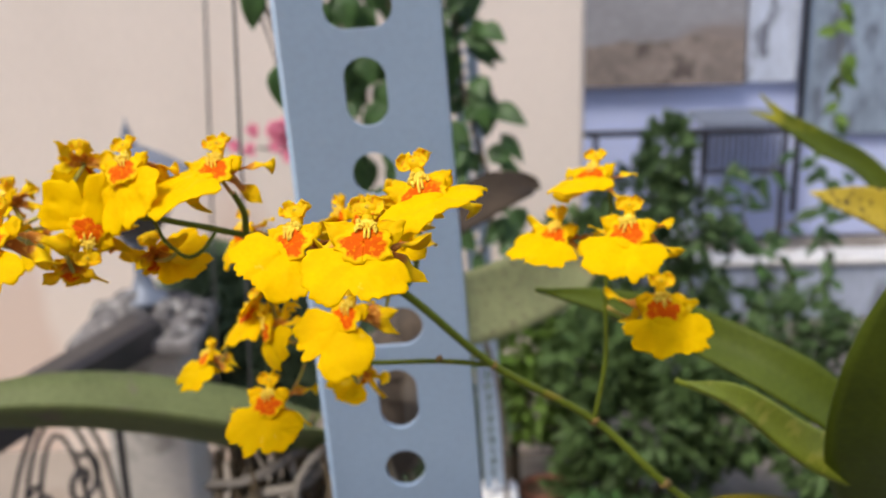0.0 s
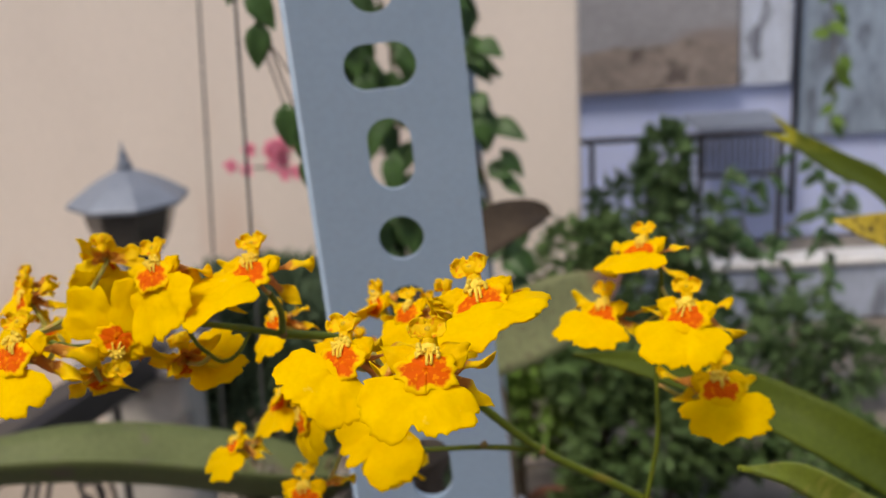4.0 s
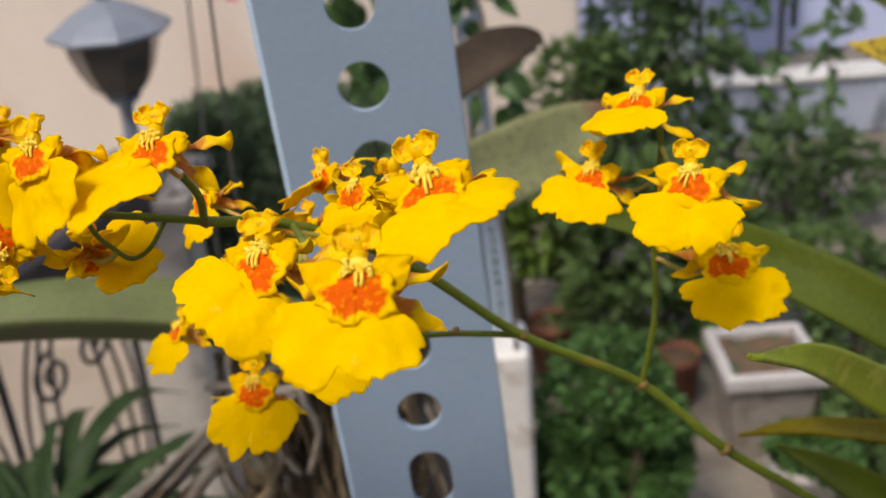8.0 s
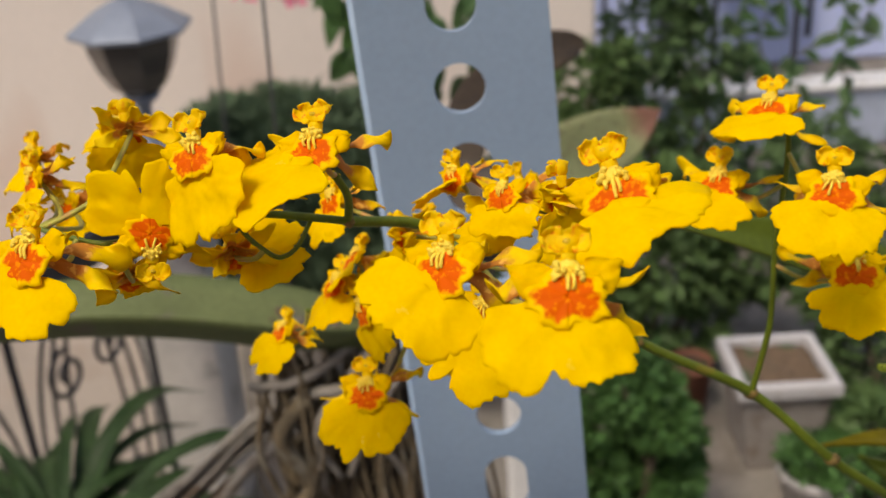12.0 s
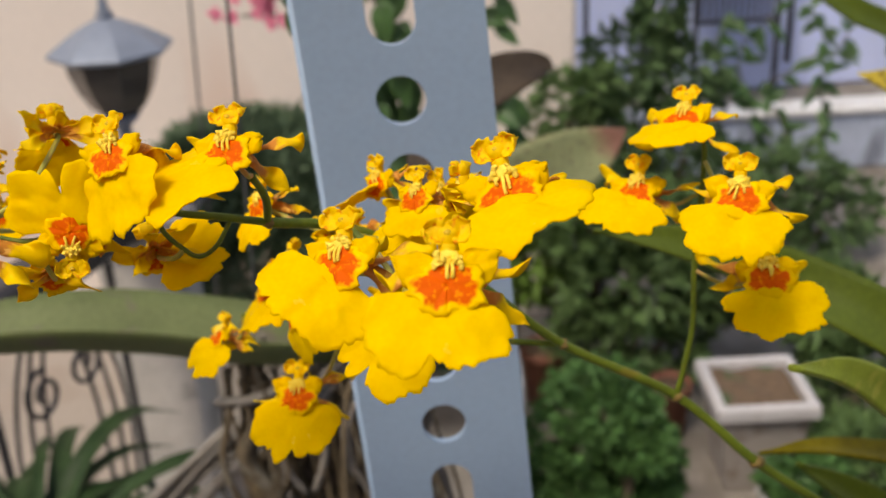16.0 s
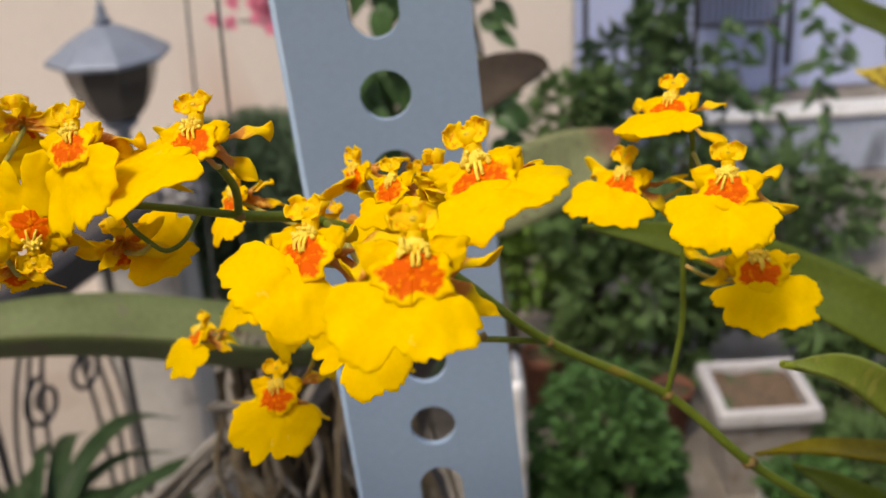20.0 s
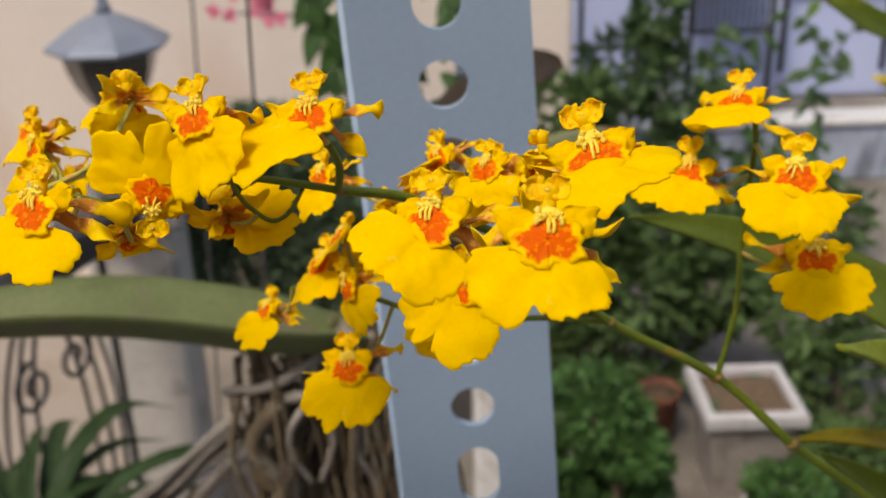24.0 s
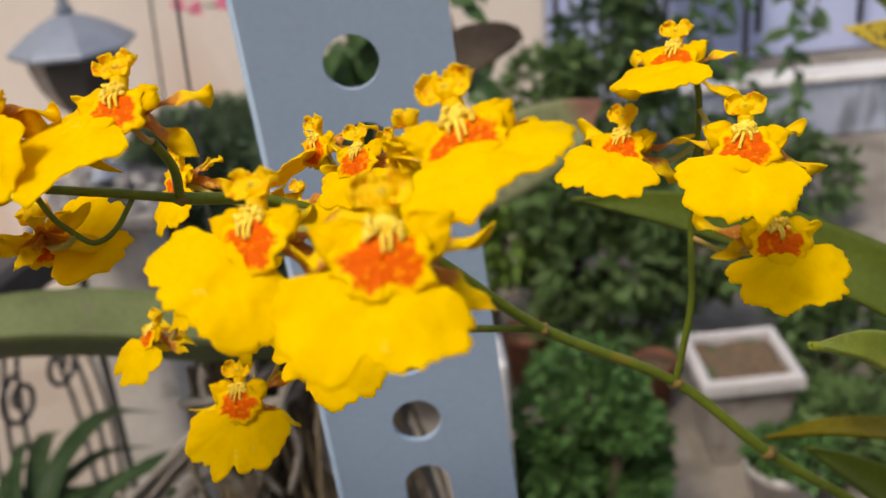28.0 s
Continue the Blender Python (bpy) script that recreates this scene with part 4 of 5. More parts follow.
# the orchid's own leaves
LEAVES = [
    ([(0.13, 0.243, 1.335), (0.1, 0.228, 1.368), (0.0758, 0.208, 1.388), (0.0550, 0.192, 1.4075), (0.0399, 0.1777, 1.4185)], 0.0124, 0.10, LEAF_PALE, (0.1, -0.75, 0.65)),
    ([(0.125, 0.245, 1.345), (0.0904, 0.235, 1.3837), (0.0604, 0.245, 1.3997), (0.038, 0.246, 1.408), (0.0197, 0.245, 1.4124)], 0.0130, 0.25, LEAF, (0.0, -0.8, 0.6)),
    ([(0.116, 0.235, 1.335), (0.0945, 0.212, 1.375), (0.0865, 0.198, 1.403), (0.0870, 0.188, 1.430), (0.096, 0.178, 1.456)], 0.0230, 0.35, LEAF, (-0.5, -0.75, 0.2)),
    ([(0.15, 0.27, 1.312), (0.115, 0.265, 1.332), (0.0978, 0.262, 1.3390), (0.0760, 0.255, 1.3475), (0.0600, 0.25, 1.3505)], 0.0085, 0.3, LEAF_DULL, (0, -0.35, 0.95)),
    ([(0.15, 0.262, 1.28), (0.12, 0.262, 1.303), (0.0987, 0.26, 1.3205), (0.0821, 0.255, 1.3355), (0.0692, 0.25, 1.347)], 0.0130, 0.25, LEAF, (0, -0.7, 0.7)),
]
for pts, w, fold, mat, up in LEAVES:
    part("leaf", strap_leaf(pts, w, fold, up=up, seed=w * 999, tip=0.40 if mat is LEAF_PALE else 0.34), mat, orchid, {"leaf_green": "green strap leaf", "leaf_yellow_green": "pale yellow-green strap leaf"}.get(mat.name, "dull olive-yellow strap leaf"))
for x, y, z, r in ((0.128, 0.243, 1.305, 0.013), (0.142, 0.255, 1.295, 0.012)):
    part("pseudobulb", Geo().blob((x, y, z), (r, r * 0.7, r * 2.4), 0.12, x * 50, 10, 14), LEAF, orchid, "swollen green bulb")

# the hanging orchid on driftwood behind the upright
mount = thing("mounted_orchid", (-0.06, 0.5, 1.02), "broad-leaved orchid with thick grey roots growing on hanging driftwood", "orchid")
g = Geo()
g.tube([(-0.10, 0.52, 1.02), (-0.07, 0.51, 1.12), (-0.065, 0.50, 1.2), (-0.03, 0.47, 1.29), (-0.005, 0.46, 1.33)], 0.042, 14, 8, 0.014, 0.5)
part("driftwood", g, BARK, mount, "dark weathered driftwood")
part("branch", Geo().tube([(-0.26, 0.56, 1.065), (-0.2019, 0.55, 1.1074), (-0.1297, 0.55, 1.1700), (-0.08, 0.53, 1.208)], 0.0050, 12, 8, 0.0032, 0.3), BARK_GREY, mount, "pale grey bare branch")
part("branch", Geo().tube([(-0.20, 0.55, 1.085), (-0.173, 0.54, 1.107), (-0.138, 0.53, 1.150), (-0.105, 0.5, 1.186)], 0.0042, 10, 8, 0.0034, 0.3), BARK_GREY, mount, "pale grey bare branch")
rnd = random.Random(6)
for k in range(12):
    o = rnd.uniform(-0.016, 0.012)
    pts = [(x + rnd.uniform(-0.004, 0.004), y + rnd.uniform(-0.012, 0.004), z + o + rnd.uniform(-0.003, 0.003)) for x, y, z in ((-0.262, 0.555, 1.062), (-0.202, 0.548, 1.106), (-0.130, 0.545, 1.168), (-0.082, 0.525, 1.206))]
    part("branch", Geo().tube(pts, rnd.uniform(0.0012, 0.0026), 7, 7, 0.0010, 0.3), BARK_GREY, mount, "thin pale grey twig")
part("driftwood", Geo().tube([(-0.03, 0.54, 1.0), (-0.045, 0.53, 1.1), (-0.05, 0.52, 1.2), (-0.04, 0.50, 1.27)], 0.036, 12, 8, 0.018, 0.6), BARK, mount, "dark weathered driftwood")
part("tie_wire", Geo().tube([(-0.006, 0.462, 1.325), (0.0, 0.38, 1.34), (0.004, 0.298, 1.345)], 0.0008, 6, 4), WIRE, mount, "thin wire tie to the upright")
rnd = random.Random(4)
for i in range(76):
    thin = i >= 3
    x, y, z = -0.068 + rnd.uniform(-0.045, 0.04), 0.465 + rnd.uniform(-0.02, 0.015), 1.245 + rnd.uniform(-0.03, 0.035)
    pts = [(x, y, z)]
    for k in range(6 if thin else 5):
        x += rnd.uniform(-0.010, 0.009) if thin else rnd.uniform(-0.018, 0.014)
        y += rnd.uniform(-0.006, 0.008)
        z -= rnd.uniform(0.018, 0.040) if thin else rnd.uniform(0.008, 0.034)
        pts.append((x, y, z))
    r = rnd.uniform(0.0008, 0.0018) if thin else rnd.uniform(0.0028, 0.0042)
    part("root", Geo().tube(pts, r, 7, 5, r * 0.7, 0.2), ROOT, mount, "thin hanging root" if thin else "thick grey aerial root")
for pts, r in (
        ([(-0.060, 0.462, 1.268), (-0.080, 0.448, 1.259), (-0.098, 0.447, 1.250), (-0.114, 0.452, 1.246), (-0.119, 0.462, 1.239), (-0.112, 0.468, 1.234)], 0.0034),
        ([(-0.055, 0.455, 1.262), (-0.072, 0.446, 1.248), (-0.090, 0.448, 1.243), (-0.102, 0.455, 1.232), (-0.100, 0.462, 1.215)], 0.0038),
        ([(-0.050, 0.455, 1.270), (-0.066, 0.444, 1.262), (-0.074, 0.442, 1.245), (-0.070, 0.446, 1.222), (-0.078, 0.452, 1.195)], 0.0030),
        ([(-0.045, 0.452, 1.258), (-0.058, 0.444, 1.240), (-0.060, 0.446, 1.215), (-0.052, 0.452, 1.190), (-0.055, 0.458, 1.160)], 0.0034),
        ([(-0.062, 0.452, 1.255), (-0.085, 0.444, 1.236), (-0.090, 0.446, 1.216), (-0.082, 0.450, 1.196)], 0.0028)):
    part("root", Geo().tube(pts, r * 0.75, 9, 7, r * 0.5, 0.35), BARK_GREY, mount, "thick knotted grey aerial root")
MOUNT_LEAVES = [
    ([(-0.055, 0.465, 1.252), (-0.0903, 0.45, 1.2650), (-0.1511, 0.44, 1.2800), (-0.215, 0.43, 1.2890), (-0.30, 0.42, 1.284)], 0.050, 0.80, LEAF_GREY, (0.0, 0.12, 1.0), "long grey-green channelled leaf"),
    ([(-0.03, 0.52, 1.294), (0.007, 0.56, 1.289), (0.044, 0.585, 1.293), (0.072, 0.605, 1.298), (0.092, 0.615, 1.306)], 0.041, 0.10, LEAF_OLIVE, (0.05, -0.93, 0.36), "olive leaf speckled with purple, browning at the tip"),
    ([(-0.02, 0.52, 1.315), (-0.0093, 0.5700, 1.3305), (0.0164, 0.6000, 1.3398), (0.0330, 0.6100, 1.3444), (0.0461, 0.6200, 1.3438), (0.0524, 0.6200, 1.3413)], 0.027, 0.2, LEAF_DARK, (-0.1, -0.75, 0.6), "dark brown leathery leaf with a hooked tip"),
    ([(-0.30, 0.5, 1.30), (-0.26, 0.48, 1.32), (-0.225, 0.46, 1.318)], 0.016, 0.25, LEAF, (0, -0.5, 0.85), "green leaf tip"),
]
for pts, w, fold, mat, up, label in MOUNT_LEAVES:
    part("leaf", strap_leaf(pts, w, fold, up=up, seed=w * 777, root=0.75, tip=0.28 if mat is LEAF_DARK else 0.24), mat, mount, label)

# leaves of the neighbouring orchid at the right
side_orchid = thing("orchid_plant", (0.30, 0.55, 1.18), "orchid with long notched strap leaves, one yellowing with black spots", "orchid")
for pts, w, mat, up, notch, label in (
        ([(0.31, 0.57, 1.25), (0.2455, 0.6, 1.3423), (0.206, 0.6, 1.3694), (0.1679, 0.6, 1.3927)], 0.0140, LEAF_SPLIT, (-0.2, -0.8, 0.6), 0.11, "green strap leaf with a yellowed forked tip"),
        ([(0.30, 0.52, 1.26), (0.225, 0.46, 1.345), (0.1863, 0.45, 1.370), (0.1525, 0.45, 1.3802)], 0.0205, LEAF_OLD, (-0.1, -0.8, 0.6), 0.0, "yellowing strap leaf with black spots")):
    part("leaf", strap_leaf(pts, w, 0.25, up=up, notch=notch, seed=w * 555), mat, side_orchid, label)
part("mounting_slat", Geo().tube([(0.14, 0.258, 1.285), (0.22, 0.40, 1.24), (0.31, 0.55, 1.205)], 0.009, 10, 6, 0.009, 0.15), BARK, side_orchid, "rough bark-covered mounting stick")
for x in (0.30, 0.325):
    part("pseudobulb", Geo().blob((x, 0.55, 1.235), (0.022, 0.014, 0.05), 0.1, x * 9, 10, 14), LEAF, side_orchid, "swollen green bulb")


# ---- hanging wires and the vine ----
for a, b in (((-0.275, 1.4, 1.9), (-0.387, 1.4, -0.05)), ((-0.082, 0.5, 1.9), (-0.105, 0.5, 1.20))):
    solid("hanging_wire", Geo().tube([a, Vector(a).lerp(Vector(b), 0.5) + Vector((0.001, 0, 0)), b], 0.0019 if a[1] > 1 else 0.0008, 6, 4), WIRE, "thin grey wire hanging down", "wire", "hanging wires")


def leaf_shape(c, along, nor, length, width, bend=0.15, nu=4, nv=2):
    """A small pointed leaf."""
    a, n = unit(along), unit(nor)
    s = a.cross(n).normalized()
    n = s.cross(a)

    def fn(u, v):
        w = width / 2 * math.sin(math.pi * min(1, u ** 0.75 * 0.97 + 0.03))
        x = (v - 0.5) * 2
        return Vector(c) + a * u * length + s * x * w + n * (abs(x) * w * 0.35 - bend * length * u * u)
    return fn, nu, nv


def crown(centres, count, size, seed, droop=0.2, flat=0.35):
    """Many small leaves in clumps; centres: (place, radii). One mesh of flat leaves with a fold."""
    rnd = random.Random(seed)
    g = Geo()
    per = count // len(centres)
    for c, r in centres:
        for _ in range(per):
            d = Vector((rnd.gauss(0, 1), rnd.gauss(0, 1), rnd.gauss(0, 1))).normalized()
            q = rnd.uniform(0.45, 1.05) ** 0.5
            p = Vector(c) + Vector((d.x * r[0], d.y * r[1], d.z * r[2])) * q
            a = (d + Vector((rnd.uniform(-1, 1), rnd.uniform(-1, 1), rnd.uniform(-1, 1) - droop))).normalized()
            s = a.cross(Vector((rnd.uniform(-1, 1), rnd.uniform(-1, 1), rnd.uniform(-0.3, 1)))).normalized()
            n = s.cross(a)
            L = size * rnd.uniform(0.6, 1.3)
            w = L * flat * 0.5
            g.add([p, p + a * L * 0.45 + s * w + n * w * 0.4, p + a * L - n * L * 0.12, p + a * L * 0.45 - s * w + n * w * 0.4, p + a * L * 0.5 - n * 0.02 * L],
                  [[0, 1, 4], [1, 2, 4], [2, 3, 4], [3, 0, 4]])
    return g


def limbs(base, targets, r, seed):
    """Trunk and limbs from base to the clumps."""
    rnd = random.Random(seed)
    g = Geo()
    for t in targets:
        b, t = Vector(base), Vector(t)
        mid = b.lerp(t, 0.5) + Vector((rnd.uniform(-1, 1), rnd.uniform(-1, 1), 0)) * (t - b).length * 0.12
        g.tube([b, mid, t], r, 7, 5, r * 0.3, 0.3)
    return g


vine = thing("climbing_vine", (0.09, 1.62, 0.4), "green heart-leaved vine twining round the far upright", "vine")
part("stem", Geo().tube([(0.085, 1.62, 0.45), (0.07, 1.61, 0.75), (0.03, 1.60, 0.92), (0.06, 1.60, 1.07), (0.02, 1.60, 1.25), (0.005, 1.61, 1.45), (0.0, 1.61, 1.6)], 0.004, 7, 8, 0.003), TWIG, vine)
rnd = random.Random(9)
for i in range(46):
    z = 1.00 + i * 0.0125
    x = 0.035 - (z - 1.05) * 0.07 + 0.035 * math.sin(i * 1.9) + rnd.uniform(-0.015, 0.015)
    d = Vector((math.sin(i * 2.4), -0.5, -0.55 + rnd.uniform(-0.5, 0.3)))
    fn, nu, nv = leaf_shape((x, 1.60 + rnd.uniform(-0.03, 0.02), z), d, (0.3 * math.cos(i), -0.8, 0.6), rnd.uniform(0.034, 0.056), rnd.uniform(0.022, 0.034))
    part("leaf", Geo().sheet(fn, 5, 4, 0.0006), VINE_LEAF, vine)
for i in range(22):
    fn, nu, nv = leaf_shape((-0.145 + rnd.uniform(-0.04, 0.04), 1.58 + rnd.uniform(-0.03, 0.03), 1.24 + i * 0.014), (rnd.uniform(-0.7, 0.7), -0.3, -0.9), (rnd.uniform(-0.4, 0.4), -0.9, 0.4), rnd.uniform(0.05, 0.075), rnd.uniform(0.028, 0.042))
    part("leaf", Geo().sheet(fn, 5, 4, 0.0006), VINE_LEAF, vine)
for i in range(24):
    x, z = -0.079 + 0.0006 * i + rnd.uniform(-0.035, 0.035), 1.157 - 0.0099 * i
    fn, nu, nv = leaf_shape((x, 1.57 + rnd.uniform(-0.03, 0.03), z), (rnd.uniform(-0.7, 0.7), -0.3, -0.9), (rnd.uniform(-0.4, 0.4), -0.9, 0.4), rnd.uniform(0.05, 0.075), rnd.uniform(0.028, 0.042))
    part("leaf", Geo().sheet(fn, 5, 4, 0.0006), VINE_LEAF, vine)
part("stem", Geo().tube([(0.0, 1.61, 1.6), (-0.08, 1.6, 1.66), (-0.17, 1.59, 1.60), (-0.155, 1.58, 1.45), (-0.145, 1.58, 1.22), (-0.079, 1.575, 1.157), (-0.064, 1.57, 0.919)], 0.003, 7, 8, 0.0015), TWIG, vine)
for i in range(16):
    fn, nu, nv = leaf_shape((rnd.uniform(0.076, 0.106), 1.60 + rnd.uniform(-0.03, 0.03), rnd.uniform(0.928, 1.069)), (rnd.uniform(-0.8, 0.8), -0.3, -0.8), (rnd.uniform(-0.4, 0.4), -0.9, 0.4), rnd.uniform(0.04, 0.06), rnd.uniform(0.024, 0.036))
    part("leaf", Geo().sheet(fn, 5, 4, 0.0006), VINE_LEAF, vine)
for i in range(64):
    p = (rnd.uniform(-0.175, -0.055), 1.58 + rnd.uniform(-0.05, 0.06), rnd.uniform(1.08, 1.42))
    fn, nu, nv = leaf_shape(p, (rnd.uniform(-0.7, 0.7), -0.3, -0.9), (rnd.uniform(-0.5, 0.5), -0.9, 0.4), rnd.uniform(0.045, 0.075), rnd.uniform(0.024, 0.042))
    part("leaf", Geo().sheet(fn, 5, 4, 0.0006), VINE_LEAF, vine)
for i in range(34):
    z = rnd.uniform(1.03, 1.48)
    p = (0.022 + (1.30 - z) * 0.22 + rnd.uniform(-0.028, 0.030), 1.60 + rnd.uniform(-0.04, 0.03), z)
    fn, nu, nv = leaf_shape(p, (rnd.uniform(-0.7, 1.0), -0.3, rnd.uniform(-1.0, -0.2)), (rnd.uniform(-0.5, 0.5), -0.9, 0.4), rnd.uniform(0.035, 0.062), rnd.uniform(0.022, 0.036))
    part("leaf", Geo().sheet(fn, 5, 4, 0.0006), VINE_LEAF, vine)
for x0 in (-0.09, -0.14):
    part("stem", Geo().tube([(-0.08, 1.6, 1.66), (x0, 1.59, 1.45), (x0 + 0.02, 1.59, 1.25), (x0, 1.58, 1.08)], 0.0025, 7, 8, 0.0015), TWIG, vine)
vine2 = thing("climbing_vine", (-0.085, 0.5, 1.40), "thin hanging vine with a few heart-shaped leaves", "vine")
part("stem", Geo().tube([(-0.0823, 0.5, 1.62), (-0.0891, 0.5, 1.4988), (-0.0875, 0.5, 1.4729), (-0.0741, 0.5, 1.4464)], 0.0007, 6, 8, 0.0005), TWIG, vine2)
part("stem", Geo().tube([(-0.0854, 0.5, 1.4591), (-0.0807, 0.5, 1.4438), (-0.0777, 0.5, 1.4309)], 0.0006, 6, 8, 0.0004), TWIG, vine2)
for p, d in (((-0.0856, 0.5, 1.4697), (-0.1, -0.2, -1)), ((-0.0774, 0.5, 1.4335), (0.05, -0.2, -1)), ((-0.0884, 0.5, 1.4841), (0.5, -0.2, -0.9)), ((-0.0897, 0.5, 1.4964), (-0.4, -0.2, -0.9))):
    fn, nu, nv = leaf_shape(p, d, (0.1, -1, 0.1), 0.021, 0.012)
    part("leaf", Geo().sheet(fn, 5, 4, 0.0004), VINE_LEAF, vine2)
for p, d in (((-0.0715, 0.5, 1.4235), (0.1, -0.2, -1)), ((-0.0699, 0.5, 1.4094), (0.15, -0.2, -1)), ((-0.0648, 0.5, 1.4020), (0.5, -0.2, -0.9))):
    fn, nu, nv = leaf_shape(p, d, (-0.1, -1, 0.1), 0.020, 0.010)
    part("leaf", Geo().sheet(fn, 5, 4, 0.0004), VINE_LEAF, vine2)
part("stem", Geo().tube([(-0.0823, 0.5, 1.46), (-0.0715, 0.5, 1.4235), (-0.0648, 0.5, 1.4020)], 0.0006, 6, 8, 0.0004), TWIG, vine2)

# pink blossom on its twig
pink = thing("pink_flower", (-0.25, 2.42, 0.62), "cluster of small pink blossoms on a bare twig", "flower")
part("twig", Geo().tube([(-0.17, 2.5, 0.55), (-0.21, 2.46, 0.75), (-0.27, 2.42, 0.93), (-0.31, 2.4, 0.985), (-0.43, 2.4, 0.995)], 0.005, 7, 8, 0.0025), TWIG, pink)
rnd = random.Random(21)
PINK_X, PINK_Z = -0.365, 1.01
for k, (x, z, m) in enumerate(((PINK_X, PINK_Z, 13), (PINK_X - 0.10, PINK_Z - 0.004, 3))):
    for i in range(m):
        c = Vector((x + rnd.uniform(-0.036, 0.036), 2.4 + rnd.uniform(-0.02, 0.02), z + rnd.uniform(-0.030, 0.036)))
        g = Geo()
        for a in range(5):
            t = a * 1.257 + rnd.random()
            fn, nu, nv = leaf_shape(c, (math.cos(t), -0.3, math.sin(t)), (0, -1, 0), 0.020, 0.016, 0.1)
            g.sheet(fn, 4, 2, 0.0005)
        part("blossom", g, PINK, pink)

# ---- lamp pillar, railing ----
pillar = thing("lamp_pillar", (-0.61, 2.03, GROUND_Z), "white plastered pillar with a rough grey stone cap", "pillar", kind="structure")
part("shaft", Geo().box((-0.69, 1.95, GROUND_Z), (-0.53, 2.11, 0.70), 0.008), CONCRETE_PALE, pillar, smooth=False)
part("cap", Geo().box((-0.735, 1.905, 0.701), (-0.490, 2.145, 0.735), 0.008), STONE, pillar, smooth=False)
rnd = random.Random(3)
for i in range(46):
    a, q = rnd.uniform(0, 6.28), rnd.uniform(0, 1) ** 0.6
    h = 0.735 + (1 - q) * 0.055
    part("stone", Geo().blob((-0.615 + math.cos(a) * q * 0.112, 2.025 + math.sin(a) * q * 0.112, h), (rnd.uniform(0.016, 0.034), rnd.uniform(0.016, 0.03), rnd.uniform(0.010, 0.022)), 0.7, i, 5, 7, 1.6), STONE, pillar, smooth=False)
lamp = thing("garden_lamp", (-0.609, 2.025, 0.785), "grey lantern with a pointed roof and smoked bowl, on a pillar", "lamp")
c = (-0.609, 2.025, 0)
part("stem", Geo().lathe(c, [(0.048, 0.775), (0.046, 0.785), (0.022, 0.80), (0.014, 0.83), (0.013, 0.882), (0.03, 0.896), (0.034, 0.904)], 20), LAMP_ROOF, lamp)
part("bowl", Geo().lathe(c, [(0.033, 0.905), (0.052, 0.922), (0.070, 0.954), (0.082, 0.989), (0.087, 1.022)], 8, 0.39), LAMP_GLASS, lamp, "smoked faceted glass bowl", smooth=False)
part("roof", Geo().lathe(c, [(0.112, 1.023), (0.115, 1.030), (0.108, 1.036), (0.07, 1.061), (0.035, 1.078), (0.016, 1.086)], 8, 0.39), LAMP_ROOF, lamp, "pointed grey roof", smooth=False)
part("finial", Geo().lathe(c, [(0.013, 1.086), (0.017, 1.094), (0.008, 1.102), (0.010, 1.109), (0.003, 1.126), (0.001, 1.139)], 12), LAMP_ROOF, lamp)

# stair rail: runs from the pillar towards the viewer on the left
RA, RB = Vector((-0.595, 1.935, 0.755)), Vector((-0.925, 1.03, 0.755))
along = (RB - RA).normalized()
side = Vector((-along.y, along.x, 0))
railing = thing("stair_railing", ((RA + RB) / 2).xy.to_3d() + Vector((0, 0, GROUND_Z)), "dark handrail over wrought-iron scrollwork", "railing")
def oriented(lo, hi, ch=0.0):
    """A box along the railing: x runs from the pillar, y across."""
    m = Matrix((along, side, Vector((0, 0, 1)))).transposed().to_4x4()
    return Geo().box(lo, hi, ch).moved(Matrix.Translation((RA.x, RA.y, 0)) @ m)
span = (RB - RA).length
part("handrail", oriented((-0.02, -0.036, 0.70), (span, 0.036, 0.775), 0.012), RAIL_WOOD, railing, "dark stained handrail", smooth=False)
part("lower_rail", oriented((0.0, -0.01, 0.02), (span, 0.01, 0.04), 0.002), IRON, railing, smooth=False)
def on_rail(s, z, off=0.0):
    return RA.xy.to_3d() + along * s + side * off + Vector((0, 0, z))
for s in (0.10, 0.44, 0.78):
    part("baluster", oriented((s - 0.006, -0.006, GROUND_Z), (s + 0.006, 0.006, 0.715), 0.002), IRON, railing, smooth=False)
def scroll(s0, z0, r0, turns, start, sign):
    pts = []
    n = int(turns * 14)
    for i in range(n + 1):
        a = start + sign * 2 * math.pi * turns * i / n
        r = r0 * (1 - 0.78 * i / n)
        pts.append(on_rail(s0 + math.cos(a) * r, z0 + math.sin(a) * r))
    return pts
for s in (0.27, 0.61, 0.95):
    for rw, rh in ((0.15, 0.335), (0.112, 0.32), (0.07, 0.29)):
        ell = [on_rail(s + rw * math.cos(a), 0.365 + rh * math.sin(a)) for a in [2 * math.pi * k / 20 for k in range(21)]]
        part("scroll", Geo().tube(ell, 0.0042, 8, 2), IRON, railing, "oval iron ring")
    for z0, sg in ((0.54, 1), (0.24, -1)):
        for sx in (-1, 1):
            part("scroll", Geo().tube(scroll(s + sx * 0.055, z0, 0.05, 1.4, math.pi / 2 * sg, -sx * sg), 0.005, 7, 2), IRON, railing, "curled iron scroll")

# ---- potted plants and shrubs ----
pot = thing("square_planter", (0.655, 2.104, GROUND_Z), "square off-white plastic planter with a thick rim and dry soil", "planter")
cx, cy = 0.655, 2.104
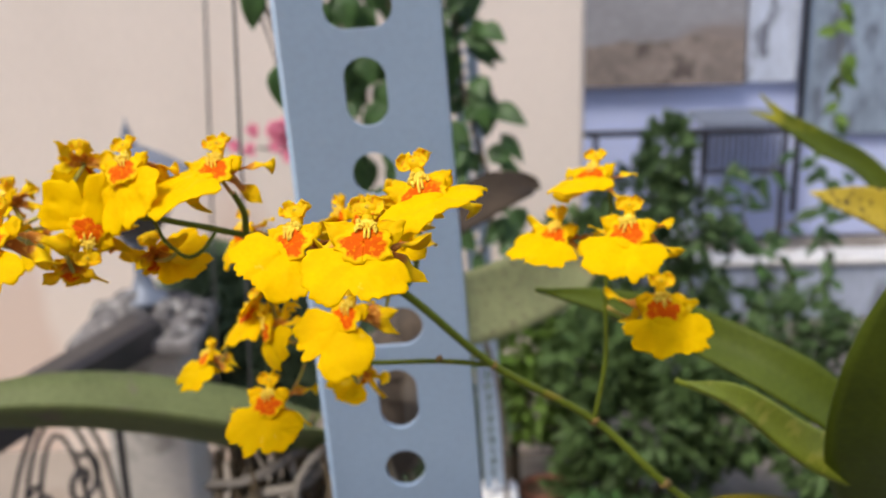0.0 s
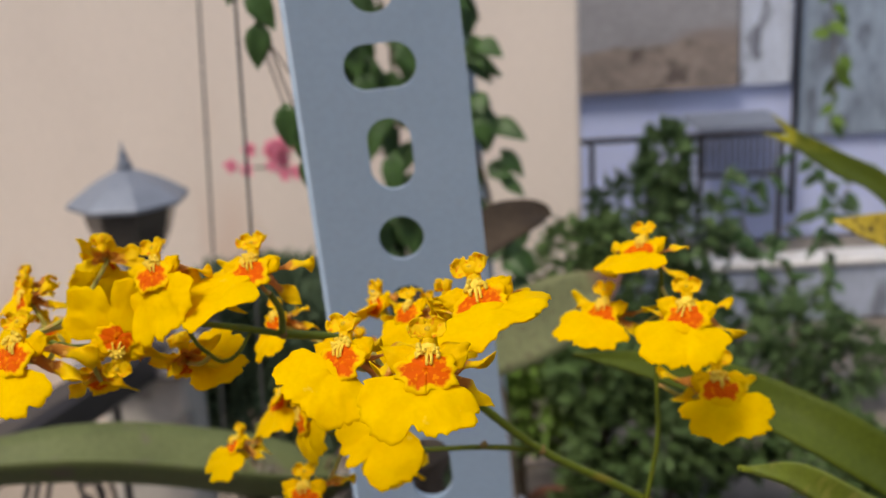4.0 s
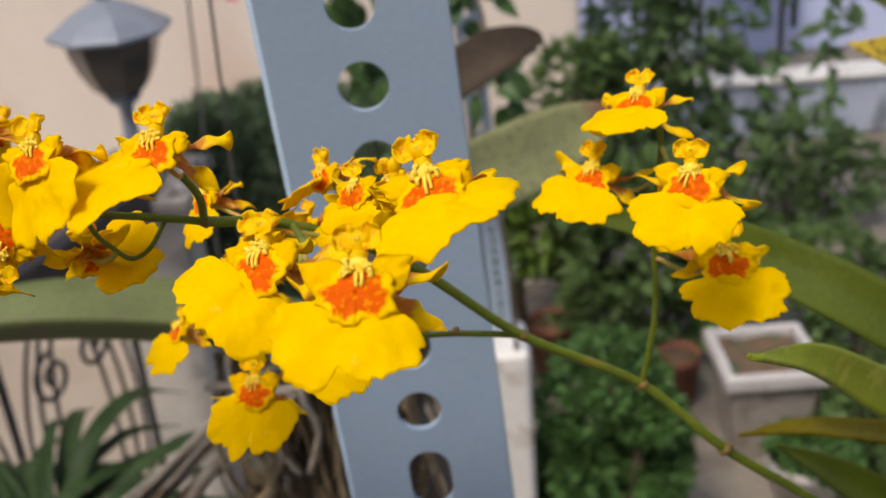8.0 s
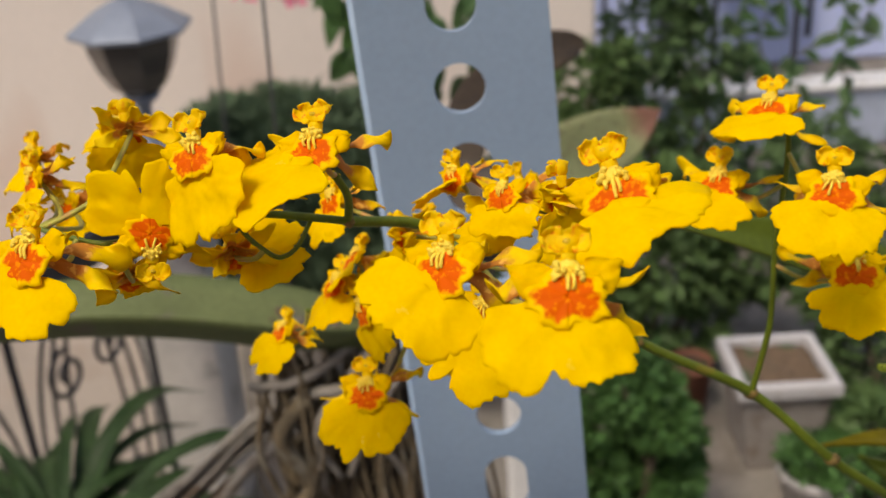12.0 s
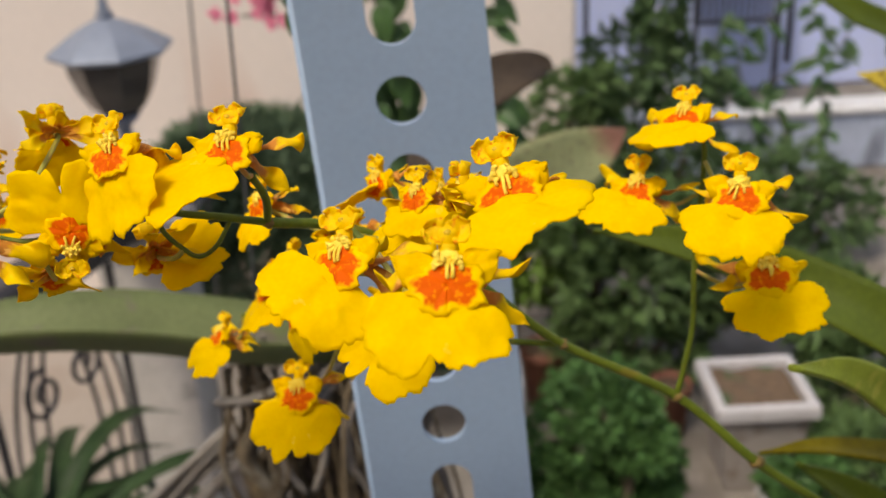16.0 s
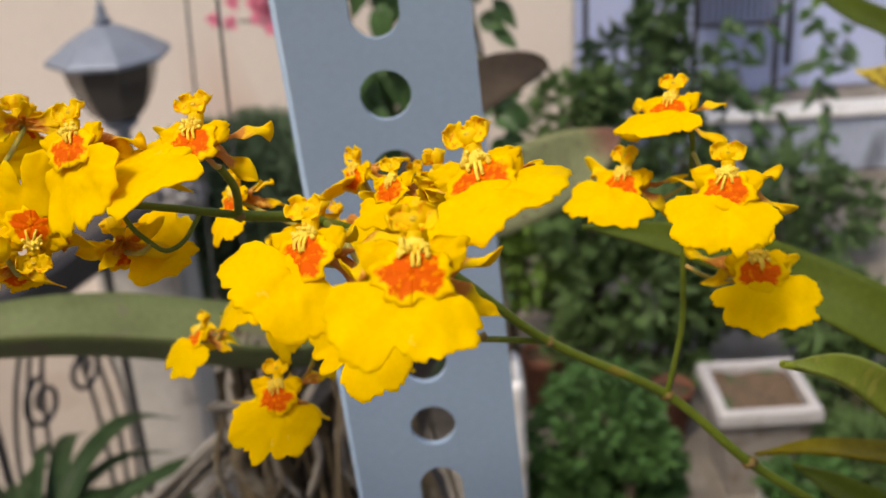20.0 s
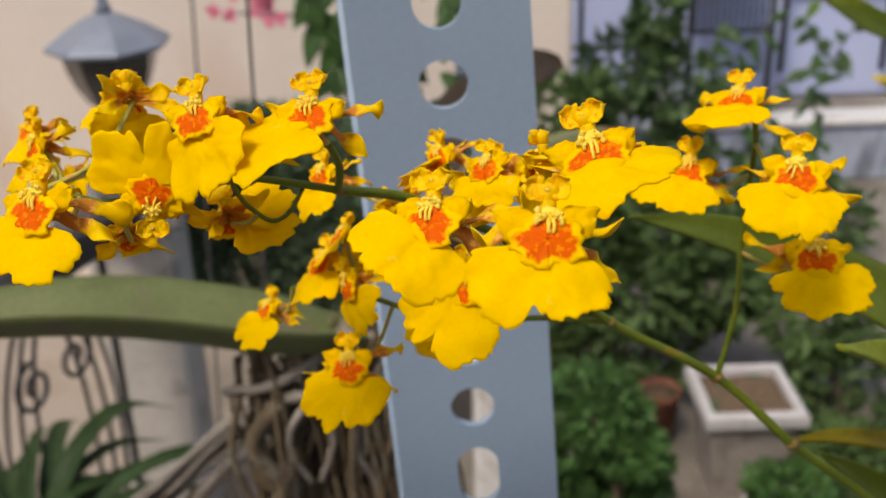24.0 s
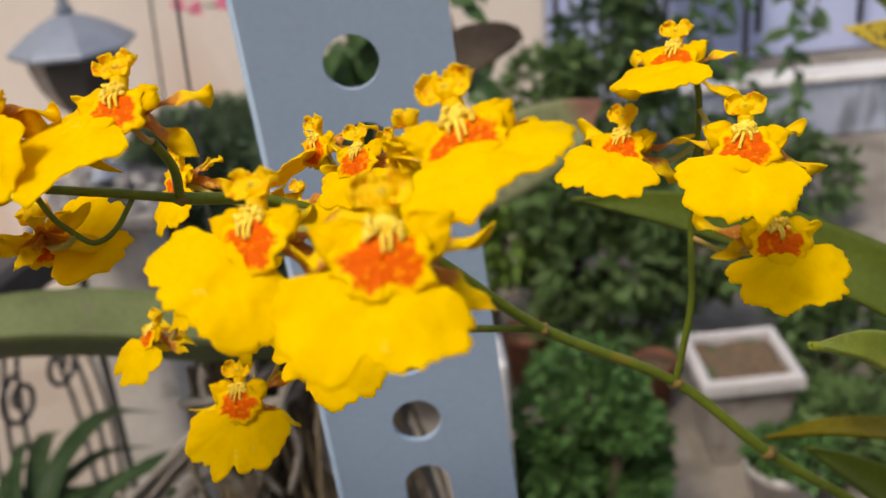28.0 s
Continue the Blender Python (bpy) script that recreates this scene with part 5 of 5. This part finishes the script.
def square_ring(levels):
    """Walls through squares (half size, height), inside back down."""
    g = Geo()
    verts, faces = [], []
    for h, z in levels:
        verts += [(cx - h, cy - h, z), (cx + h, cy - h, z), (cx + h, cy + h, z), (cx - h, cy + h, z)]
    for i in range(len(levels) - 1):
        for k in range(4):
            j = (k + 1) % 4
            faces.append([i * 4 + k, i * 4 + j, i * 4 + 4 + j, i * 4 + 4 + k])
    faces += [[3, 2, 1, 0], [len(verts) - 4, len(verts) - 3, len(verts) - 2, len(verts) - 1]]
    return g.add(verts, faces)
part("body", square_ring([(0.074, GROUND_Z), (0.076, GROUND_Z + 0.004), (0.094, 0.151), (0.094, 0.152), (0.088, 0.152), (0.08, 0.09)]), POT_SHADED, pot, smooth=False)
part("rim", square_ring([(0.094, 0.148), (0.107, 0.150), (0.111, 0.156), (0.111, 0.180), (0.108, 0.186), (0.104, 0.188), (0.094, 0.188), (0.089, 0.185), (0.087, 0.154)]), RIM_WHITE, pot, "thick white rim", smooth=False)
def soil(u, v):
    x, y = cx + (u - 0.5) * 0.175, cy + (v - 0.5) * 0.175
    return (x, y, 0.164 + 0.012 * noise.noise(Vector((x * 30, y * 30, 0))))
part("soil", Geo().sheet(soil, 14, 14, 0.006), SOIL, pot, "dry brown soil")
pot2 = thing("round_planter", (0.69, 1.89, GROUND_Z), "small white planter with a green seedling", "planter")
part("body", Geo().lathe((0.69, 1.89, 0), [(0.060, GROUND_Z), (0.078, 0.035), (0.084, 0.040), (0.085, 0.058), (0.080, 0.060), (0.074, 0.025)], 32), RIM_WHITE, pot2)
part("plant", crown([((0.665, 1.88, 0.085), (0.05, 0.05, 0.04)), ((0.715, 1.86, 0.080), (0.075, 0.065, 0.045))], 460, 0.035, 31, 0.1, 0.6), FOLIAGE, pot2, "small green leaves", kind="stuff")
wp = thing("white_pillar", (0.075, 1.66, GROUND_Z), "white painted low concrete post", "post")
part("post", Geo().box((0.035, 1.60, GROUND_Z), (0.103, 1.72, 0.535), 0.008), WHITEWASH, wp, smooth=False)
for x, y, r, h, label in ((0.215, 2.44, 0.058, 0.16, "red-brown terracotta flowerpot with dry soil, behind the clipped shrub"), (0.500, 2.26, 0.052, 0.15, "small terracotta flowerpot beside the square planter")):
    tp = thing("terracotta_pot", (x, y, GROUND_Z), label, "pot", "terracotta pots")
    z = GROUND_Z + h
    part("body", Geo().lathe((x, y, 0), [(r * 0.70, GROUND_Z), (r * 0.93, z - 0.026), (r, z - 0.024), (r, z), (r * 0.90, z), (r * 0.85, z - 0.04)], 28), TERRA, tp)
    part("soil", Geo().lathe((x, y, 0), [(r * 0.86, z - 0.04), (r * 0.86, z - 0.015)], 24), SOIL, tp, "dry brown soil")

juniper = thing("juniper_bush", (-0.32, 2.35, GROUND_Z), "dense dark green needle-leaved bush", "bush")
cl = [((-0.53, 2.33, 0.62), (0.13, 0.15, 0.15)), ((-0.40, 2.33, 0.65), (0.17, 0.16, 0.14)), ((-0.24, 2.33, 0.62), (0.17, 0.16, 0.15)), ((-0.42, 2.33, 0.46), (0.22, 0.18, 0.13)), ((-0.20, 2.33, 0.46), (0.2, 0.18, 0.14)), ((-0.10, 2.34, 0.30), (0.2, 0.18, 0.14))]
part("crown", crown(cl, 30000, 0.042, 41, 0.0, 0.2), FOLIAGE_DARK, juniper, kind="stuff")
part("trunk", limbs((-0.30, 2.36, GROUND_Z), [c for c, _ in cl], 0.025, 42), TWIG, juniper)
bonsai = thing("clipped_shrub", (0.265, 1.74, GROUND_Z), "small-leaved green shrub clipped into a rounded column", "bush")
rnd = random.Random(50)
cl = [((0.25, 1.73, 0.40), (0.10, 0.10, 0.065)), ((0.29, 1.75, 0.36), (0.07, 0.08, 0.06)), ((0.19, 1.73, 0.34), (0.08, 0.09, 0.06))]
for k in range(26):
    a, z = rnd.uniform(0, 6.28), rnd.uniform(0.02, 0.34)
    q = 0.092 * (1 - 0.25 * abs(z - 0.22) / 0.2)
    cl.append(((0.250 + math.cos(a) * q, 1.74 + math.sin(a) * q, z), (rnd.uniform(0.045, 0.07), rnd.uniform(0.045, 0.07), rnd.uniform(0.030, 0.048))))
part("crown", crown(cl, 17000, 0.024, 51, 0.0, 0.55), FOLIAGE, bonsai, kind="stuff")
part("trunk", limbs((0.265, 1.74, GROUND_Z), [c for c, _ in cl[:12]], 0.016, 52), TWIG, bonsai)
shrubs = [
    ((0.60, 3.3), [((0.666, 3.3, 0.76), (0.06, 0.08, 0.10)), ((0.58, 3.3, 0.60), (0.14, 0.14, 0.11)), ((0.73, 3.3, 0.54), (0.12, 0.13, 0.11)), ((0.55, 3.3, 0.38), (0.17, 0.15, 0.13)), ((0.75, 3.3, 0.28), (0.12, 0.13, 0.12)), ((0.50, 3.3, 0.15), (0.2, 0.15, 0.15))], 2500, 0.050, FOLIAGE_HAZE, "leafy green garden shrub, haze put into its grey-green colour"),
    ((0.44, 2.5), [((0.34, 2.5, 0.41), (0.11, 0.11, 0.09)), ((0.54, 2.5, 0.40), (0.14, 0.12, 0.09)), ((0.44, 2.45, 0.26), (0.17, 0.14, 0.10)), ((0.66, 2.5, 0.24), (0.13, 0.12, 0.10)), ((0.42, 2.45, 0.08), (0.2, 0.14, 0.11))], 3800, 0.050, FOLIAGE_TREE, "low bushy green plant"),
    ((1.05, 3.2), [((1.07, 3.2, 0.20), (0.13, 0.13, 0.13)), ((1.22, 3.2, 0.12), (0.12, 0.13, 0.12)), ((0.95, 3.2, 0.05), (0.16, 0.15, 0.10))], 1000, 0.055, FOLIAGE_HAZE, "leafy green shrub by the parapet"),
    ((0.98, 2.3), [((0.98, 2.3, 0.06), (0.16, 0.18, 0.13)), ((0.92, 2.45, 0.18), (0.13, 0.15, 0.10)), ((0.86, 2.0, 0.03), (0.10, 0.12, 0.08))], 2300, 0.045, FOLIAGE_TREE, "low bushy green plant"),
    ((0.29, 2.66), [((0.30, 2.66, 0.66), (0.08, 0.08, 0.09)), ((0.37, 2.66, 0.56), (0.09, 0.08, 0.10)), ((0.27, 2.66, 0.50), (0.09, 0.08, 0.09)), ((0.38, 2.66, 0.70), (0.05, 0.06, 0.06))], 900, 0.045, FOLIAGE_TREE, "slender leafy shrub against the wall"),
    ((0.16, 2.62), [((0.16, 2.62, 0.42), (0.10, 0.10, 0.10)), ((0.20, 2.62, 0.28), (0.10, 0.10, 0.10))], 800, 0.055, FOLIAGE_LIGHT, "light green young plant"),
]
for i, ((x, y), cl, n, size, mat, label) in enumerate(shrubs):
    s = thing("shrub", (x, y, GROUND_Z), label, "shrub", "garden shrubs")
    part("crown", crown(cl, n, size, 60 + i, 0.25, 0.45), mat, s, kind="stuff")
    part("trunk", limbs((x, y, GROUND_Z), [c for c, _ in cl], 0.012, 70 + i), TWIG, s)
# airy climber in front of the far wall
climber = thing("airy_climber", (1.05, 3.4, GROUND_Z), "thin-stemmed climber with scattered green leaves", "vine")
rnd = random.Random(77)
g = Geo()
spots = []
for k in range(4):
    x = 0.92 + k * 0.10
    pts = [(x, 3.4, GROUND_Z)]
    for i in range(6):
        pts.append((x + rnd.uniform(-0.09, 0.09), 3.4 + rnd.uniform(-0.05, 0.05), 0.05 + i * 0.13))
    spots += smooth_line(pts, 6)[8:]
    g.tube(pts, 0.005, 6, 6, 0.002)
part("stem", g, TWIG, climber)
g = Geo()
for p in spots:
    d = Vector((rnd.uniform(-1, 1), rnd.uniform(-1, 0.3), rnd.uniform(-1.2, 0.4)))
    fn, nu, nv = leaf_shape(p, d, (rnd.uniform(-0.5, 0.5), -1, 0.6), rnd.uniform(0.05, 0.10), rnd.uniform(0.025, 0.045))
    g.sheet(fn, 3, 2, 0.001)
part("leaves", g, VINE_LEAF, climber, kind="stuff")
# vine hanging in front of the neighbour's wall
far_vine = thing("hanging_vine", (1.22, 3.4, 0.8), "thin green vine hanging before the neighbouring wall", "vine")
rnd = random.Random(79)
pts = [(1.20, 3.4, 2.1), (1.18, 3.4, 1.6), (1.19, 3.4, 1.25), (1.21, 3.4, 1.0), (1.20, 3.4, 0.78)]
part("stem", Geo().tube(pts, 0.004, 6, 8, 0.002), TWIG, far_vine)
for p in smooth_line(pts, 10):
    for _ in range(rnd.choice((0, 1, 1)) if p.z < 1.5 else 1):
        d = (rnd.uniform(-1, 1), rnd.uniform(-0.8, 0.2), rnd.uniform(-1.0, 0.1))
        fn, nu, nv = leaf_shape(p + Vector((rnd.uniform(-0.02, 0.02), 0, rnd.uniform(-0.02, 0.02))), d, (rnd.uniform(-0.5, 0.5), -1, 0.5), rnd.uniform(0.05, 0.085), rnd.uniform(0.028, 0.046))
        part("leaf", Geo().sheet(fn, 5, 4, 0.0008), FOLIAGE_LIGHT, far_vine)
# strap-leaved plant at the lower left
fern = thing("strap_leaf_plant", (-0.495, 0.98, GROUND_Z), "dark green plant with arching narrow leaves in a tall pot", "plant")
rnd = random.Random(88)
for i in range(92):
    a = rnd.uniform(0, 6.28)
    L = rnd.uniform(0.11, 0.25)
    b = Vector((-0.495 + rnd.uniform(-0.03, 0.03), 0.98 + rnd.uniform(-0.03, 0.03), 0.655))
    d = Vector((math.cos(a), math.sin(a), 0))
    h = rnd.uniform(0.30, 0.68)
    part("leaf", strap_leaf([b, b + d * L * 0.35 + Vector((0, 0, L * 0.72 * h)), b + d * L * 0.75 + Vector((0, 0, L * 0.86 * h)), b + d * L * 1.15 + Vector((0, 0, L * 0.50 * h))], rnd.uniform(0.014, 0.028), 0.3, up=(0.05, 0.02, 1), seed=i, thick=0.001, n=12), FOLIAGE_FERN, fern)
part("pot", Geo().lathe((-0.495, 0.98, 0), [(0.07, GROUND_Z), (0.085, 0.62), (0.09, 0.625), (0.09, 0.66), (0.08, 0.66), (0.075, 0.60)], 24), TERRA, fern)
